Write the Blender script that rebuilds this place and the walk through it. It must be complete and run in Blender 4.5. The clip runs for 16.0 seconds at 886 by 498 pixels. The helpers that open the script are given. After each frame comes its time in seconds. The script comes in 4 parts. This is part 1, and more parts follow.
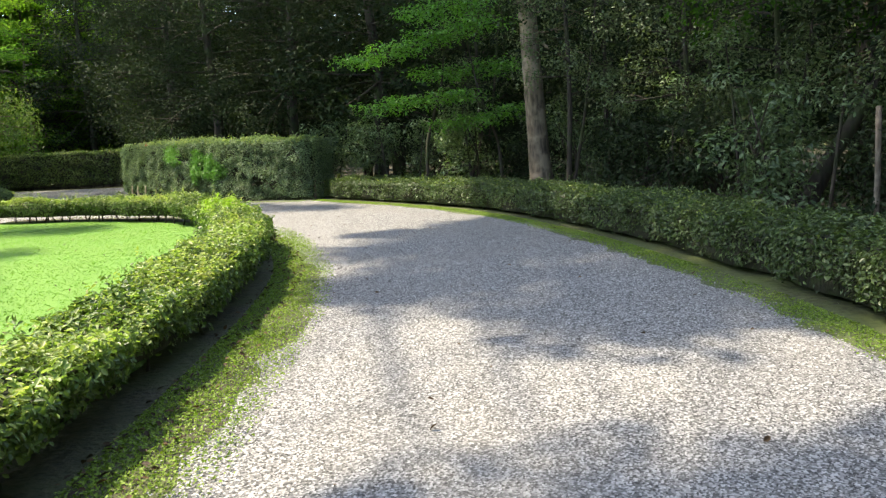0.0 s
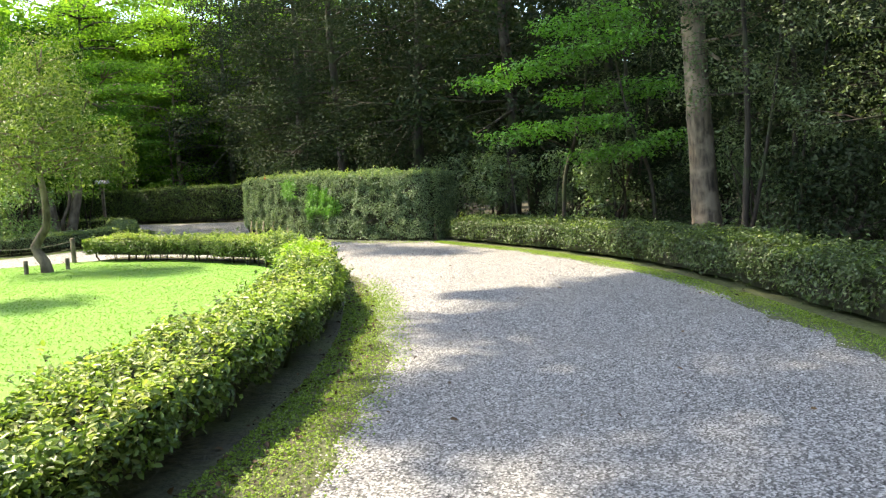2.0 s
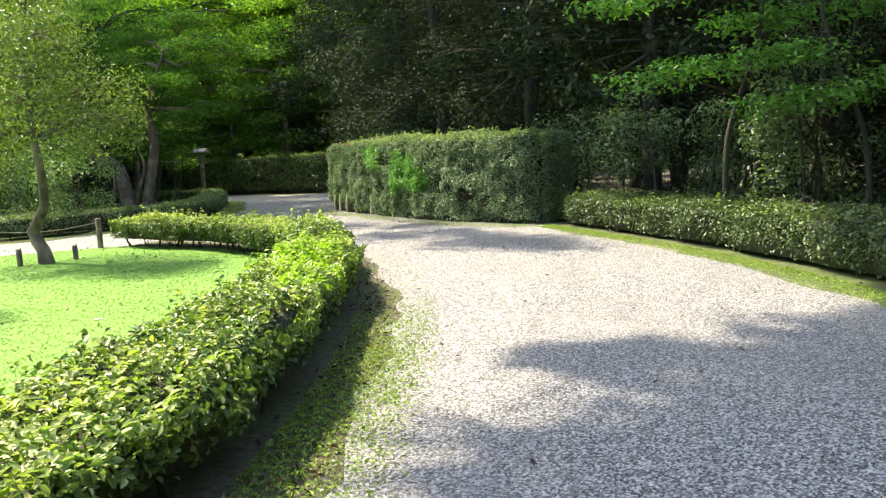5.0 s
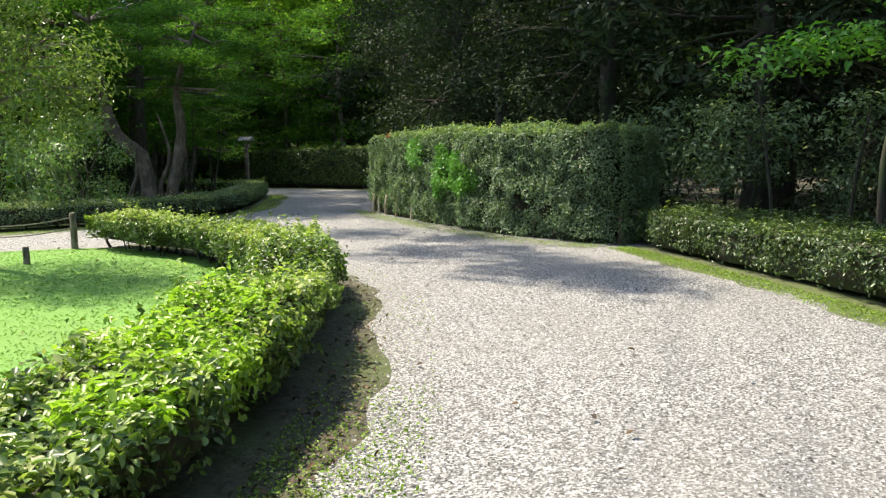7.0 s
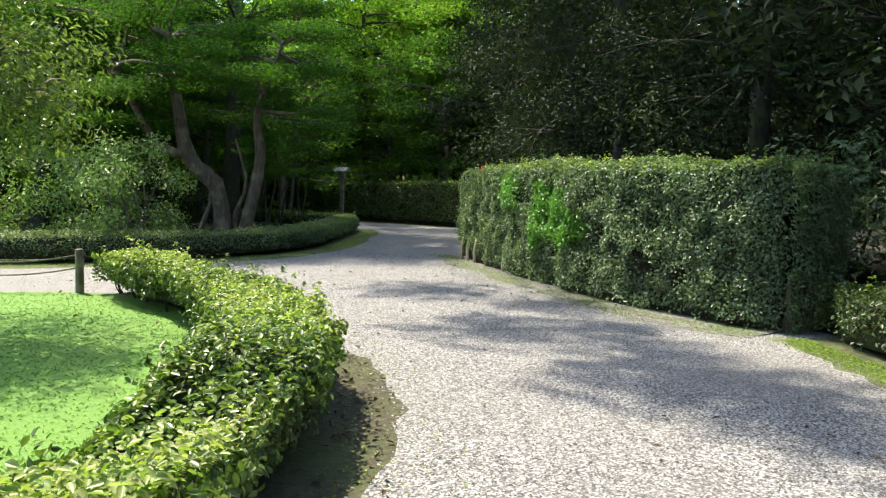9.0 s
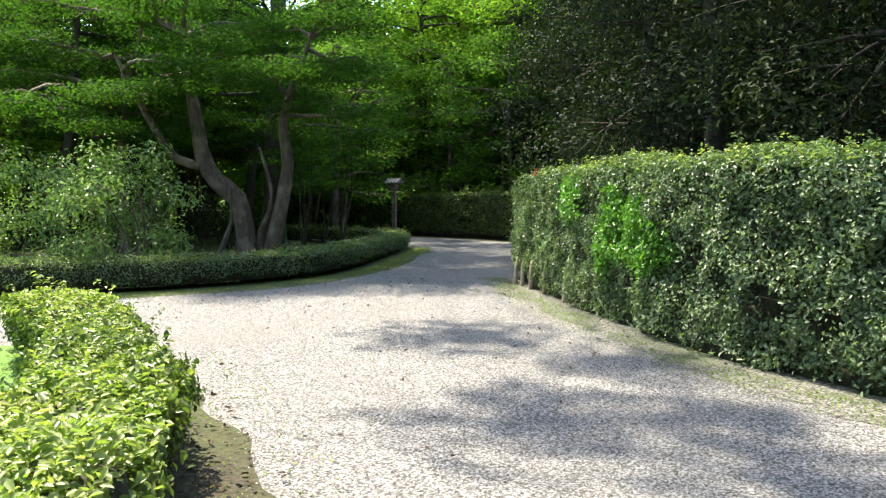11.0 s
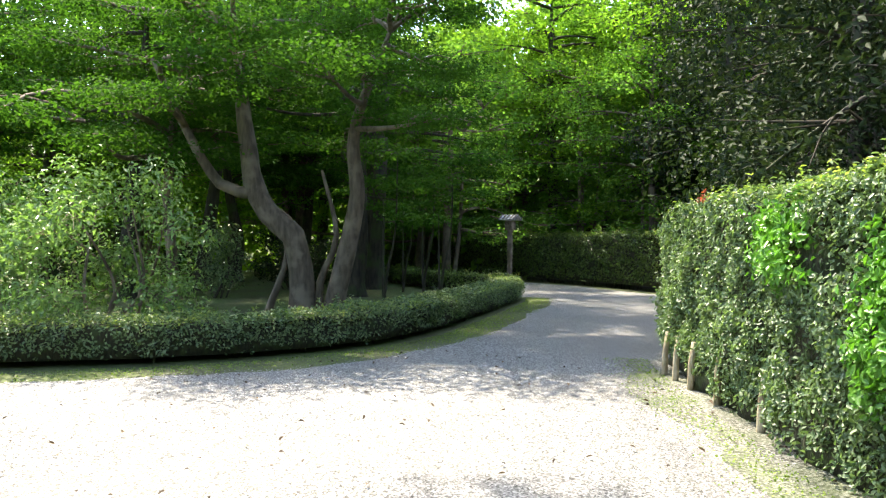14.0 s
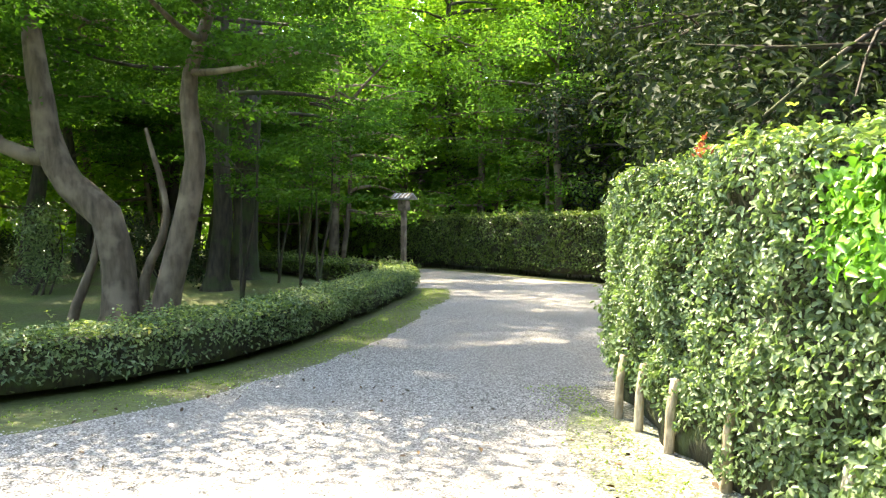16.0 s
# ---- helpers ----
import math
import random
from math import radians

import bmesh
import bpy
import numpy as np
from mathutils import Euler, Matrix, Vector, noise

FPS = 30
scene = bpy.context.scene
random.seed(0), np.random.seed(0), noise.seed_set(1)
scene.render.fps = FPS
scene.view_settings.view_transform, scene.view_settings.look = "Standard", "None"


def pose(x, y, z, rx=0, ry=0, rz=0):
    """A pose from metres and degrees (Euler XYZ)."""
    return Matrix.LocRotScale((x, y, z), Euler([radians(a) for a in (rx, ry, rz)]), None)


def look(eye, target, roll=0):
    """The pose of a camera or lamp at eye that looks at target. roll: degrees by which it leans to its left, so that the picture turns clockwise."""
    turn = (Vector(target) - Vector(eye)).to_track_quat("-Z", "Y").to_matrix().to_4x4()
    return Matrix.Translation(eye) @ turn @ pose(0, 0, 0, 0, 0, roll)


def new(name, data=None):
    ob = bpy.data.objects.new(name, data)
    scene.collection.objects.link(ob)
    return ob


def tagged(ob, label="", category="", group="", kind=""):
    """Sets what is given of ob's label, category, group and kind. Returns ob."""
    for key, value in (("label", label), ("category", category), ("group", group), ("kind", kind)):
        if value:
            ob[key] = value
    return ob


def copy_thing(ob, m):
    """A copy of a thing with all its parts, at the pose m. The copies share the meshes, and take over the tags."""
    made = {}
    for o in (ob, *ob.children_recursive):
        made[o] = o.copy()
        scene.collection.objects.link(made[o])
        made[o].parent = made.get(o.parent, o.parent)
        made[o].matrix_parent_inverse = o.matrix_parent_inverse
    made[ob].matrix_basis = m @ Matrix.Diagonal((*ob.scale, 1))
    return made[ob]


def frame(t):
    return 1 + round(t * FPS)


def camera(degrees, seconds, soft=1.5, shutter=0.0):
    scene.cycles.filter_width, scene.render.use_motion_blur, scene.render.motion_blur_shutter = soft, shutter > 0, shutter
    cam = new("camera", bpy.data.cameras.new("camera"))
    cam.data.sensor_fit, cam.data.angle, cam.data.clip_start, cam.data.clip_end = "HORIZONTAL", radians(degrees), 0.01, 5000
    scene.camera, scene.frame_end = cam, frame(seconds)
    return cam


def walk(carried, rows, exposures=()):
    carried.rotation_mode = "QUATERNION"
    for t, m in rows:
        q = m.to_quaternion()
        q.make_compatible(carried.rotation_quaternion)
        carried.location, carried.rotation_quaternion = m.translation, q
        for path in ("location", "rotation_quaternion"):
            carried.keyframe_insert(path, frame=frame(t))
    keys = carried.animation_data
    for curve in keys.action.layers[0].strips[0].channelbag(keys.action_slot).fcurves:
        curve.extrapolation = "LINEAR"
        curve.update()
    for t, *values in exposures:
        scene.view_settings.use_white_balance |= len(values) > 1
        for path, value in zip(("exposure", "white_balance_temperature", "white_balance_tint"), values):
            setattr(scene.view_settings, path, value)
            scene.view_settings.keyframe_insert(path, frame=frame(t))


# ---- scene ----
cam = camera(61.2, 16.0, 1.3)
METRES, EYE, TILT, LEAN, TURN = 24.2, 1.5, 0.0, 0.0, 0.0
ROWS = [
    (0.0, 0.0, 0.0, 0.0, -0.45, -8.22, 3.12),
    (0.5, 0.0009, 0.0305, -0.0016, 0.85, -7.56, 2.42),
    (1.0, 0.0032, 0.0631, -0.002, 5.35, -6.65, 2.29),
    (1.5, 0.0043, 0.0933, -0.0021, 7.48, -5.99, 3.44),
    (2.0, 0.0044, 0.1251, -0.0025, 10.4, -4.93, 2.8),
    (2.5, 0.0046, 0.1546, -0.0026, 12.66, -5.17, 2.96),
    (3.0, 0.0041, 0.186, -0.0025, 15.36, -5.37, 3.31),
    (3.5, 0.0017, 0.216, -0.0034, 16.71, -6.93, 3.41),
    (4.0, -0.0031, 0.2476, -0.004, 18.23, -6.04, 2.36),
    (6.5, -0.0337, 0.4049, -0.0053, 23.3, -8.52, 4.73),
    (7.0, -0.0459, 0.4349, -0.0057, 25.7, -6.89, 1.06),
    (7.5, -0.0565, 0.4646, -0.0055, 27.33, -6.6, -0.02),
    (8.0, -0.0675, 0.4949, -0.005, 29.24, -6.2, -0.83),
    (8.5, -0.0773, 0.5239, -0.005, 30.79, -5.68, -1.33),
    (9.0, -0.0911, 0.5525, -0.0042, 34.46, -4.12, -0.99),
    (11.5, -0.1601, 0.6899, -0.0043, 40.15, -3.3, 0.23),
    (12.0, -0.1777, 0.7172, -0.0049, 37.01, -3.48, -1.06),
    (12.5, -0.1939, 0.7424, -0.0049, 37.96, -5.44, -0.07),
    (13.0, -0.2129, 0.7678, -0.003, 40.87, -1.3, -0.85),
    (13.5, -0.2318, 0.7903, -0.0024, 45.73, -0.24, -0.6),
    (14.0, -0.2535, 0.8127, -0.0025, 50.33, -0.22, -0.62),
    (14.5, -0.273, 0.8363, -0.0023, 50.33, 0.05, 0.74),
    (15.0, -0.2953, 0.8595, -0.0027, 48.66, 0.49, 0.92),
    (15.5, -0.3152, 0.882, -0.0024, 47.2, -0.37, 1.12),
    (16.0, -0.3372, 0.904, -0.0022, 42.61, -1.47, -0.42),
]
EXPOSURES = [(0.0, 2.03, 7700, 8), (2.0, 2.43, 8000, 8), (4.0, 2.58, 8000, 8), (6.5, 1.88, 7300, 8), (9.0, 1.93, 7200, 8), (11.5, 2.23, 7300, 8), (12.5, 2.23, 7100, 8), (13.0, 2.23, 7100, 8), (13.5, 2.53, 7300, 8), (14.5, 2.94, 7500, 8), (15.5, 3.4, 8300, 8), (16.0, 3.56, 8500, 8)]
walk(cam, [(t, pose(0, 0, EYE, TILT, LEAN, TURN) @ pose(METRES * x, METRES * y, METRES * z, 90 + pitch, roll, yaw)) for t, x, y, z, yaw, pitch, roll in ROWS],
     EXPOSURES)

# ---- world, sun ----
SUN_AZ, SUN_EL = (-0.982, 0.19), radians(57)
world = bpy.data.worlds.new("sky")
scene.world = world
world.use_nodes = True
wn = world.node_tree
sky = wn.nodes.new("ShaderNodeTexSky")
sky.sky_type, sky.sun_disc = "NISHITA", False
sky.sun_elevation, sky.sun_rotation = SUN_EL, math.atan2(SUN_AZ[0], SUN_AZ[1])
wn.links.new(sky.outputs[0], wn.nodes["Background"].inputs[0])
wn.nodes["Background"].inputs[1].default_value = 0.15
sun = new("sun", bpy.data.lights.new("sun", "SUN"))
sun.data.energy, sun.data.angle, sun.data.color = 2.7, radians(0.6), (1.0, 0.95, 0.86)
SUN_DIR = Vector((SUN_AZ[0] * math.cos(SUN_EL), SUN_AZ[1] * math.cos(SUN_EL), math.sin(SUN_EL)))
sun.matrix_world = look(SUN_DIR * 60, (0, 0, 0))
rng = np.random.default_rng(7)


# ---- materials ----
def nodes_of(name):
    m = bpy.data.materials.new(name)
    m.use_nodes = True
    nt = m.node_tree
    return m, nt, nt.nodes["Principled BSDF"]


def ramp(nt, fac, stops):
    r = nt.nodes.new("ShaderNodeValToRGB")
    while len(r.color_ramp.elements) < len(stops):
        r.color_ramp.elements.new(0.5)
    for e, (p, c) in zip(r.color_ramp.elements, stops):
        e.position, e.color = p, (*c, 1)
    nt.links.new(fac, r.inputs[0])
    return r.outputs[0]


def noise_tex(nt, scale, detail=4, kind="ShaderNodeTexNoise"):
    co = nt.nodes.new("ShaderNodeNewGeometry")
    n = nt.nodes.new(kind)
    n.inputs["Scale"].default_value = scale
    if kind == "ShaderNodeTexNoise":
        n.inputs["Detail"].default_value = detail
    nt.links.new(co.outputs["Position"], n.inputs["Vector"])
    return n


def mix(nt, fac, a, b, how="MIX"):
    m = nt.nodes.new("ShaderNodeMix")
    m.data_type, m.blend_type = "RGBA", how
    for sock, v in ((m.inputs[0], fac), (m.inputs[6], a), (m.inputs[7], b)):
        if isinstance(v, (int, float)):
            sock.default_value = v
        elif isinstance(v, tuple):
            sock.default_value = (*v, 1)
        else:
            nt.links.new(v, sock)
    return m.outputs[2]


def bump(nt, bsdf, height, strength, dist):
    b = nt.nodes.new("ShaderNodeBump")
    b.inputs["Strength"].default_value, b.inputs["Distance"].default_value = strength, dist
    nt.links.new(height, b.inputs["Height"])
    nt.links.new(b.outputs[0], bsdf.inputs["Normal"])


def leaf_material(name, dark, mid, light, patch, trans=0.35, rough=0.42, patch_scale=1.3, gloss=0.35):
    """Leaves that differ one by one, with patches of another tint across the plant."""
    m, nt, p = nodes_of(name)
    geo = nt.nodes.new("ShaderNodeNewGeometry")
    one = ramp(nt, geo.outputs["Random Per Island"], [(0.0, dark), (0.5, mid), (0.93, light), (1.0, patch)])
    n = noise_tex(nt, patch_scale, 3)
    fac = ramp(nt, n.outputs[0], [(0.45, (0, 0, 0)), (0.75, (0.6, 0.6, 0.6))])
    col = mix(nt, fac, one, patch)
    nt.links.new(col, p.inputs["Base Color"])
    p.inputs["Roughness"].default_value = rough
    p.inputs["Specular IOR Level"].default_value = gloss
    t = nt.nodes.new("ShaderNodeBsdfTranslucent")
    warm = mix(nt, 1.0, col, (1.2, 1.45, 0.6), "MULTIPLY")
    nt.links.new(warm, t.inputs[0])
    s = nt.nodes.new("ShaderNodeMixShader")
    s.inputs[0].default_value = trans
    nt.links.new(p.outputs[0], s.inputs[1])
    nt.links.new(t.outputs[0], s.inputs[2])
    nt.links.new(s.outputs[0], nt.nodes["Material Output"].inputs[0])
    return m


def bark_material(name, dark, light, scale=6.0, moss=0.0):
    m, nt, p = nodes_of(name)
    co = nt.nodes.new("ShaderNodeNewGeometry")
    mp = nt.nodes.new("ShaderNodeMapping")
    mp.inputs["Scale"].default_value = (1, 1, 0.25)
    nt.links.new(co.outputs["Position"], mp.inputs[0])
    n = nt.nodes.new("ShaderNodeTexNoise")
    n.inputs["Scale"].default_value, n.inputs["Detail"].default_value = scale * 3, 8
    nt.links.new(mp.outputs[0], n.inputs["Vector"])
    big = noise_tex(nt, scale * 0.5, 4)
    col = ramp(nt, n.outputs[0], [(0.3, dark), (0.7, light)])
    spots = ramp(nt, big.outputs[0], [(0.5, (0, 0, 0)), (0.62, (0.7, 0.7, 0.7))])
    tint = tuple(min(1, c * 1.35 + 0.02) for c in light) if moss == 0 else (0.05, 0.075, 0.02)
    nt.links.new(mix(nt, spots, col, tint), p.inputs["Base Color"])
    p.inputs["Roughness"].default_value = 0.9
    bump(nt, p, n.outputs[0], 0.7, 0.03)
    return m


def ground_material(name, stops, scale, patch, patch_scale, rough=0.95, relief=0.02, cells=0.0, patch_most=0.8):
    m, nt, p = nodes_of(name)
    n = noise_tex(nt, scale, 6)
    fine = n.outputs[0]
    if cells:
        v = noise_tex(nt, cells, kind="ShaderNodeTexVoronoi")
        fine = v.outputs["Color"]
    col = ramp(nt, fine, stops)
    b = noise_tex(nt, patch_scale, 5)
    fac = ramp(nt, b.outputs[0], [(0.42, (0, 0, 0)), (0.68, (patch_most,) * 3)])
    nt.links.new(mix(nt, fac, col, patch), p.inputs["Base Color"])
    p.inputs["Roughness"].default_value = rough
    bump(nt, p, v.outputs["Distance"] if cells else n.outputs[0], 1.0, relief)
    return m


M_GRAVEL = ground_material("gravel", [(0.15, (0.03, 0.029, 0.028)), (0.5, (0.175, 0.17, 0.162)), (0.85, (0.49, 0.475, 0.455))], 60, (0.20, 0.187, 0.17), 0.5, 0.9, 0.006, 90, 0.45)
M_SOIL = ground_material("woodland_soil", [(0.3, (0.025, 0.02, 0.013)), (0.7, (0.09, 0.07, 0.045))], 14, (0.035, 0.05, 0.015), 0.7, 0.95, 0.03)
M_MOSSY = ground_material("mossy_soil", [(0.3, (0.04, 0.045, 0.018)), (0.7, (0.11, 0.125, 0.045))], 20, (0.09, 0.125, 0.025), 0.9, 0.95, 0.02)
M_BEDSOIL = ground_material("hedge_bed_soil", [(0.3, (0.03, 0.026, 0.016)), (0.7, (0.09, 0.08, 0.045))], 24, (0.07, 0.09, 0.025), 1.2, 0.95, 0.03)
M_MOSSGRAVEL = ground_material("mossy_gravel", [(0.2, (0.05, 0.048, 0.04)), (0.55, (0.16, 0.155, 0.13)), (0.9, (0.36, 0.35, 0.32))], 40, (0.075, 0.105, 0.03), 1.1, 0.95, 0.008, 60)
M_LAWN = ground_material("lawn", [(0.3, (0.085, 0.20, 0.02)), (0.7, (0.125, 0.27, 0.032))], 45, (0.12, 0.23, 0.03), 0.5, 0.85, 0.015)
M_MOSSFLOOR = ground_material("moss_floor", [(0.3, (0.045, 0.075, 0.016)), (0.7, (0.13, 0.17, 0.045))], 16, (0.085, 0.075, 0.036), 0.6, 0.95, 0.03)
M_STONE = leaf_material("pebble", (0.04, 0.039, 0.037), (0.19, 0.185, 0.178), (0.52, 0.505, 0.485), (0.22, 0.207, 0.19), 0.0, 0.8, 0.4)
M_GRASS = leaf_material("grass_blade", (0.09, 0.20, 0.022), (0.12, 0.26, 0.03), (0.15, 0.31, 0.04), (0.13, 0.26, 0.035), 0.35, 0.5, 1.0)
M_CLOVER = leaf_material("moss_leaf", (0.11, 0.18, 0.022), (0.18, 0.28, 0.035), (0.27, 0.38, 0.07), (0.20, 0.25, 0.05), 0.3, 0.6, 1.2)
M_LITTER = leaf_material("dead_leaf", (0.03, 0.018, 0.01), (0.07, 0.04, 0.02), (0.14, 0.08, 0.035), (0.05, 0.035, 0.02), 0.1, 0.7)
M_HEDGE = leaf_material("hedge_leaf", (0.045, 0.08, 0.022), (0.09, 0.15, 0.036), (0.165, 0.245, 0.065), (0.14, 0.18, 0.05), 0.3, 0.36)
# Hedge leaf in darker tones: shade on the right hedge put into colour.
M_SHADEDHEDGE = leaf_material("shaded_hedge_leaf", (0.026, 0.05, 0.018), (0.07, 0.11, 0.036), (0.16, 0.22, 0.085), (0.08, 0.11, 0.04), 0.28, 0.36)
M_NEWLEAF = leaf_material("new_hedge_leaf", (0.16, 0.24, 0.055), (0.26, 0.345, 0.095), (0.40, 0.44, 0.17), (0.34, 0.32, 0.13), 0.4, 0.4, 1.6)
M_TALL = leaf_material("tall_hedge_leaf", (0.045, 0.08, 0.04), (0.13, 0.195, 0.093), (0.25, 0.33, 0.18), (0.14, 0.20, 0.093), 0.33, 0.4, 1.3, 0.4)
M_FRESH = leaf_material("fresh_leaf", (0.07, 0.19, 0.03), (0.11, 0.28, 0.04), (0.17, 0.36, 0.06), (0.14, 0.30, 0.05), 0.35, 0.35)
M_LIME = leaf_material("lime_leaf", (0.16, 0.27, 0.035), (0.25, 0.38, 0.05), (0.34, 0.47, 0.08), (0.28, 0.38, 0.06), 0.4, 0.4)
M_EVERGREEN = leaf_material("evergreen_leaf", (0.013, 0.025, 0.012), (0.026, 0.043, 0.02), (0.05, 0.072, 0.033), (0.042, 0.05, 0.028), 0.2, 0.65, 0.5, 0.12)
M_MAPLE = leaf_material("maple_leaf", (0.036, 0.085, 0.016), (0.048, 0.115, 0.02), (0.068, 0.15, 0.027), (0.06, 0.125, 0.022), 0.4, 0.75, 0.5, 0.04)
# Two lighter copies of the maple leaf: light on far crowns put into colour.
M_SUNLITMAPLE = leaf_material("sunlit_maple_leaf", (0.095, 0.185, 0.03), (0.145, 0.255, 0.044), (0.205, 0.335, 0.064), (0.20, 0.29, 0.045), 0.58, 0.75, 0.4, 0.05)
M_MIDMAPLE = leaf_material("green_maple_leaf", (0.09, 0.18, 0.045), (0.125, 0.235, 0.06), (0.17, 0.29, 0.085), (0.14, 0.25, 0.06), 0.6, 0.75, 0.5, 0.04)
M_DIM = leaf_material("understorey_leaf", (0.065, 0.095, 0.045), (0.11, 0.145, 0.07), (0.18, 0.22, 0.12), (0.125, 0.15, 0.075), 0.3, 0.5, 0.6, 0.3)
M_SHRUB = leaf_material("shrub_leaf", (0.09, 0.16, 0.05), (0.16, 0.26, 0.09), (0.28, 0.38, 0.17), (0.18, 0.28, 0.10), 0.35, 0.35)
M_WILLOWY = leaf_material("olive_leaf", (0.07, 0.11, 0.03), (0.12, 0.17, 0.05), (0.22, 0.27, 0.10), (0.19, 0.22, 0.06), 0.4, 0.4)
# Twig brown made darker, so the hedge's inner shade is in the colour.
M_CORE = bark_material("shaded_hedge_twigs", (0.016, 0.018, 0.008), (0.045, 0.045, 0.02), 14, 1.0)
M_BARK = bark_material("bark", (0.06, 0.043, 0.03), (0.185, 0.138, 0.098), 4)
M_PALEBARK = bark_material("pale_bark", (0.05, 0.038, 0.028), (0.25, 0.195, 0.135), 5)
M_DARKBARK = bark_material("dark_bark", (0.02, 0.016, 0.012), (0.07, 0.055, 0.04), 4, 1.0)
M_POST = bark_material("weathered_post", (0.08, 0.06, 0.045), (0.20, 0.16, 0.12), 9)
M_ROPE = bark_material("rope", (0.10, 0.09, 0.06), (0.22, 0.20, 0.15), 20)
M_STAKE = bark_material("bamboo_stake", (0.22, 0.17, 0.10), (0.40, 0.33, 0.22), 12)
M_ROOFWOOD = bark_material("grey_wood", (0.22, 0.22, 0.22), (0.45, 0.45, 0.44), 9)


# ---- mesh makers ----
def from_arrays(name, verts, faces, material):
    """A mesh from an array of vertices and one of faces with equal corners."""
    me = bpy.data.meshes.new(name)
    verts, faces = np.asarray(verts, np.float32), np.asarray(faces, np.int32)
    n, k = faces.shape
    me.vertices.add(len(verts))
    me.vertices.foreach_set("co", verts.ravel())
    me.loops.add(n * k)
    me.loops.foreach_set("vertex_index", faces.ravel())
    me.polygons.add(n)
    me.polygons.foreach_set("loop_start", np.arange(0, n * k, k, dtype=np.int32))
    me.update(calc_edges=True)
    me.materials.append(material)
    return me


def part(name, me, parent, label=""):
    ob = new(name, me)
    ob.parent = parent
    return tagged(ob, label)


def unit(v):
    return v / np.maximum(np.linalg.norm(v, axis=1, keepdims=True), 1e-9)


def leaf_arrays(p, n, size, slim=0.5, fold=0.12, oval=True):
    """Folded leaves at p that face along n: six corners each, or four."""
    n = unit(n)
    t = unit(np.cross(n, unit(rng.normal(size=p.shape))))
    b = np.cross(n, t)
    s = np.asarray(size).reshape(-1, 1) * np.ones((len(p), 1))
    if oval:
        shape = [(-0.5, 0, 0), (-0.18, slim * 0.5, fold), (0.2, slim * 0.42, fold), (0.5, 0, -fold * 0.6), (0.2, -slim * 0.42, fold), (-0.18, -slim * 0.5, fold)]
        order = [(0, 3, 2, 1), (0, 5, 4, 3)]
    else:
        shape = [(-0.5, 0, 0), (0, slim * 0.5, fold), (0.5, 0, -fold), (0, -slim * 0.5, fold)]
        order = [(0, 2, 1), (0, 3, 2)]
    k = len(shape)
    v = np.stack([p + s * (a * t + c * b + d * n) for a, c, d in shape], 1).reshape(-1, 3)
    base = (np.arange(len(p)) * k)[:, None]
    f = np.concatenate([base + np.array(o)[None] for o in order], 0)
    return v, f


def leaf_mesh(name, p, n, size, material, **kw):
    return from_arrays(name, *leaf_arrays(np.asarray(p, float), np.asarray(n, float), size, **kw), material)


def tube_arrays(path, radii, sides=8, wobble=0.0):
    path = np.asarray(path, float)
    d = unit(np.gradient(path, axis=0))
    ref = np.where(np.abs(d[:, 2:3]) > 0.9, np.array([[1.0, 0, 0]]), np.array([[0, 0, 1.0]]))
    if abs(d[0, 2]) > 0.6:
        ref = np.tile([[1.0, 0.13, 0]], (len(path), 1))
    u = unit(np.cross(d, ref))
    w = np.cross(d, u)
    a = np.linspace(0, 2 * np.pi, sides, endpoint=False)
    r = np.asarray(radii, float)[:, None] * (1 + wobble * rng.normal(size=(len(path), sides)))
    v = path[:, None] + r[..., None] * (np.cos(a)[None, :, None] * u[:, None] + np.sin(a)[None, :, None] * w[:, None])
    i, j = np.meshgrid(np.arange(len(path) - 1), np.arange(sides), indexing="ij")
    q = np.stack([i * sides + j, i * sides + (j + 1) % sides, (i + 1) * sides + (j + 1) % sides, (i + 1) * sides + j], -1).reshape(-1, 4)
    return v.reshape(-1, 3), q


def join(chunks):
    vs, fs, k = [], [], 0
    for v, f in chunks:
        vs.append(v)
        fs.append(np.asarray(f) + k)
        k += len(v)
    return np.concatenate(vs), np.concatenate(fs)


def tubes(name, many, material, smooth=True):
    me = from_arrays(name, *join(many), material)
    if smooth:
        me.polygons.foreach_set("use_smooth", np.ones(len(me.polygons), dtype=bool))
    return me


def spline(points, step=0.25):
    """A smooth line through points in the plan."""
    p = np.asarray(points, float)
    p = np.vstack([2 * p[0] - p[1], p, 2 * p[-1] - p[-2]])
    out = []
    for i in range(1, len(p) - 2):
        n = max(2, int(np.linalg.norm(p[i + 1] - p[i]) / step))
        t = np.linspace(0, 1, n, endpoint=False)[:, None]
        a, b, c, d = p[i - 1], p[i], p[i + 1], p[i + 2]
        out.append(0.5 * (2 * b + (c - a) * t + (2 * a - 5 * b + 4 * c - d) * t ** 2 + (3 * b - a - 3 * c + d) * t ** 3))
    return np.vstack([*out, p[-2:-1]])


def sides_of(line):
    d = unit(np.gradient(line, axis=0))
    return np.stack([-d[:, 1], d[:, 0]], 1)


def lumps(x, y, z, scale):
    """Cheap smooth unevenness between -1 and 1."""
    return (np.sin(x * 2.1 * scale + 1.3 * np.sin(y * 1.7 * scale)) + np.sin(y * 2.6 * scale + 1.1 * np.sin(z * 2.3 * scale + x)) + np.sin((z * 3.1 + x * 0.9 - y * 0.7) * scale)) / 3


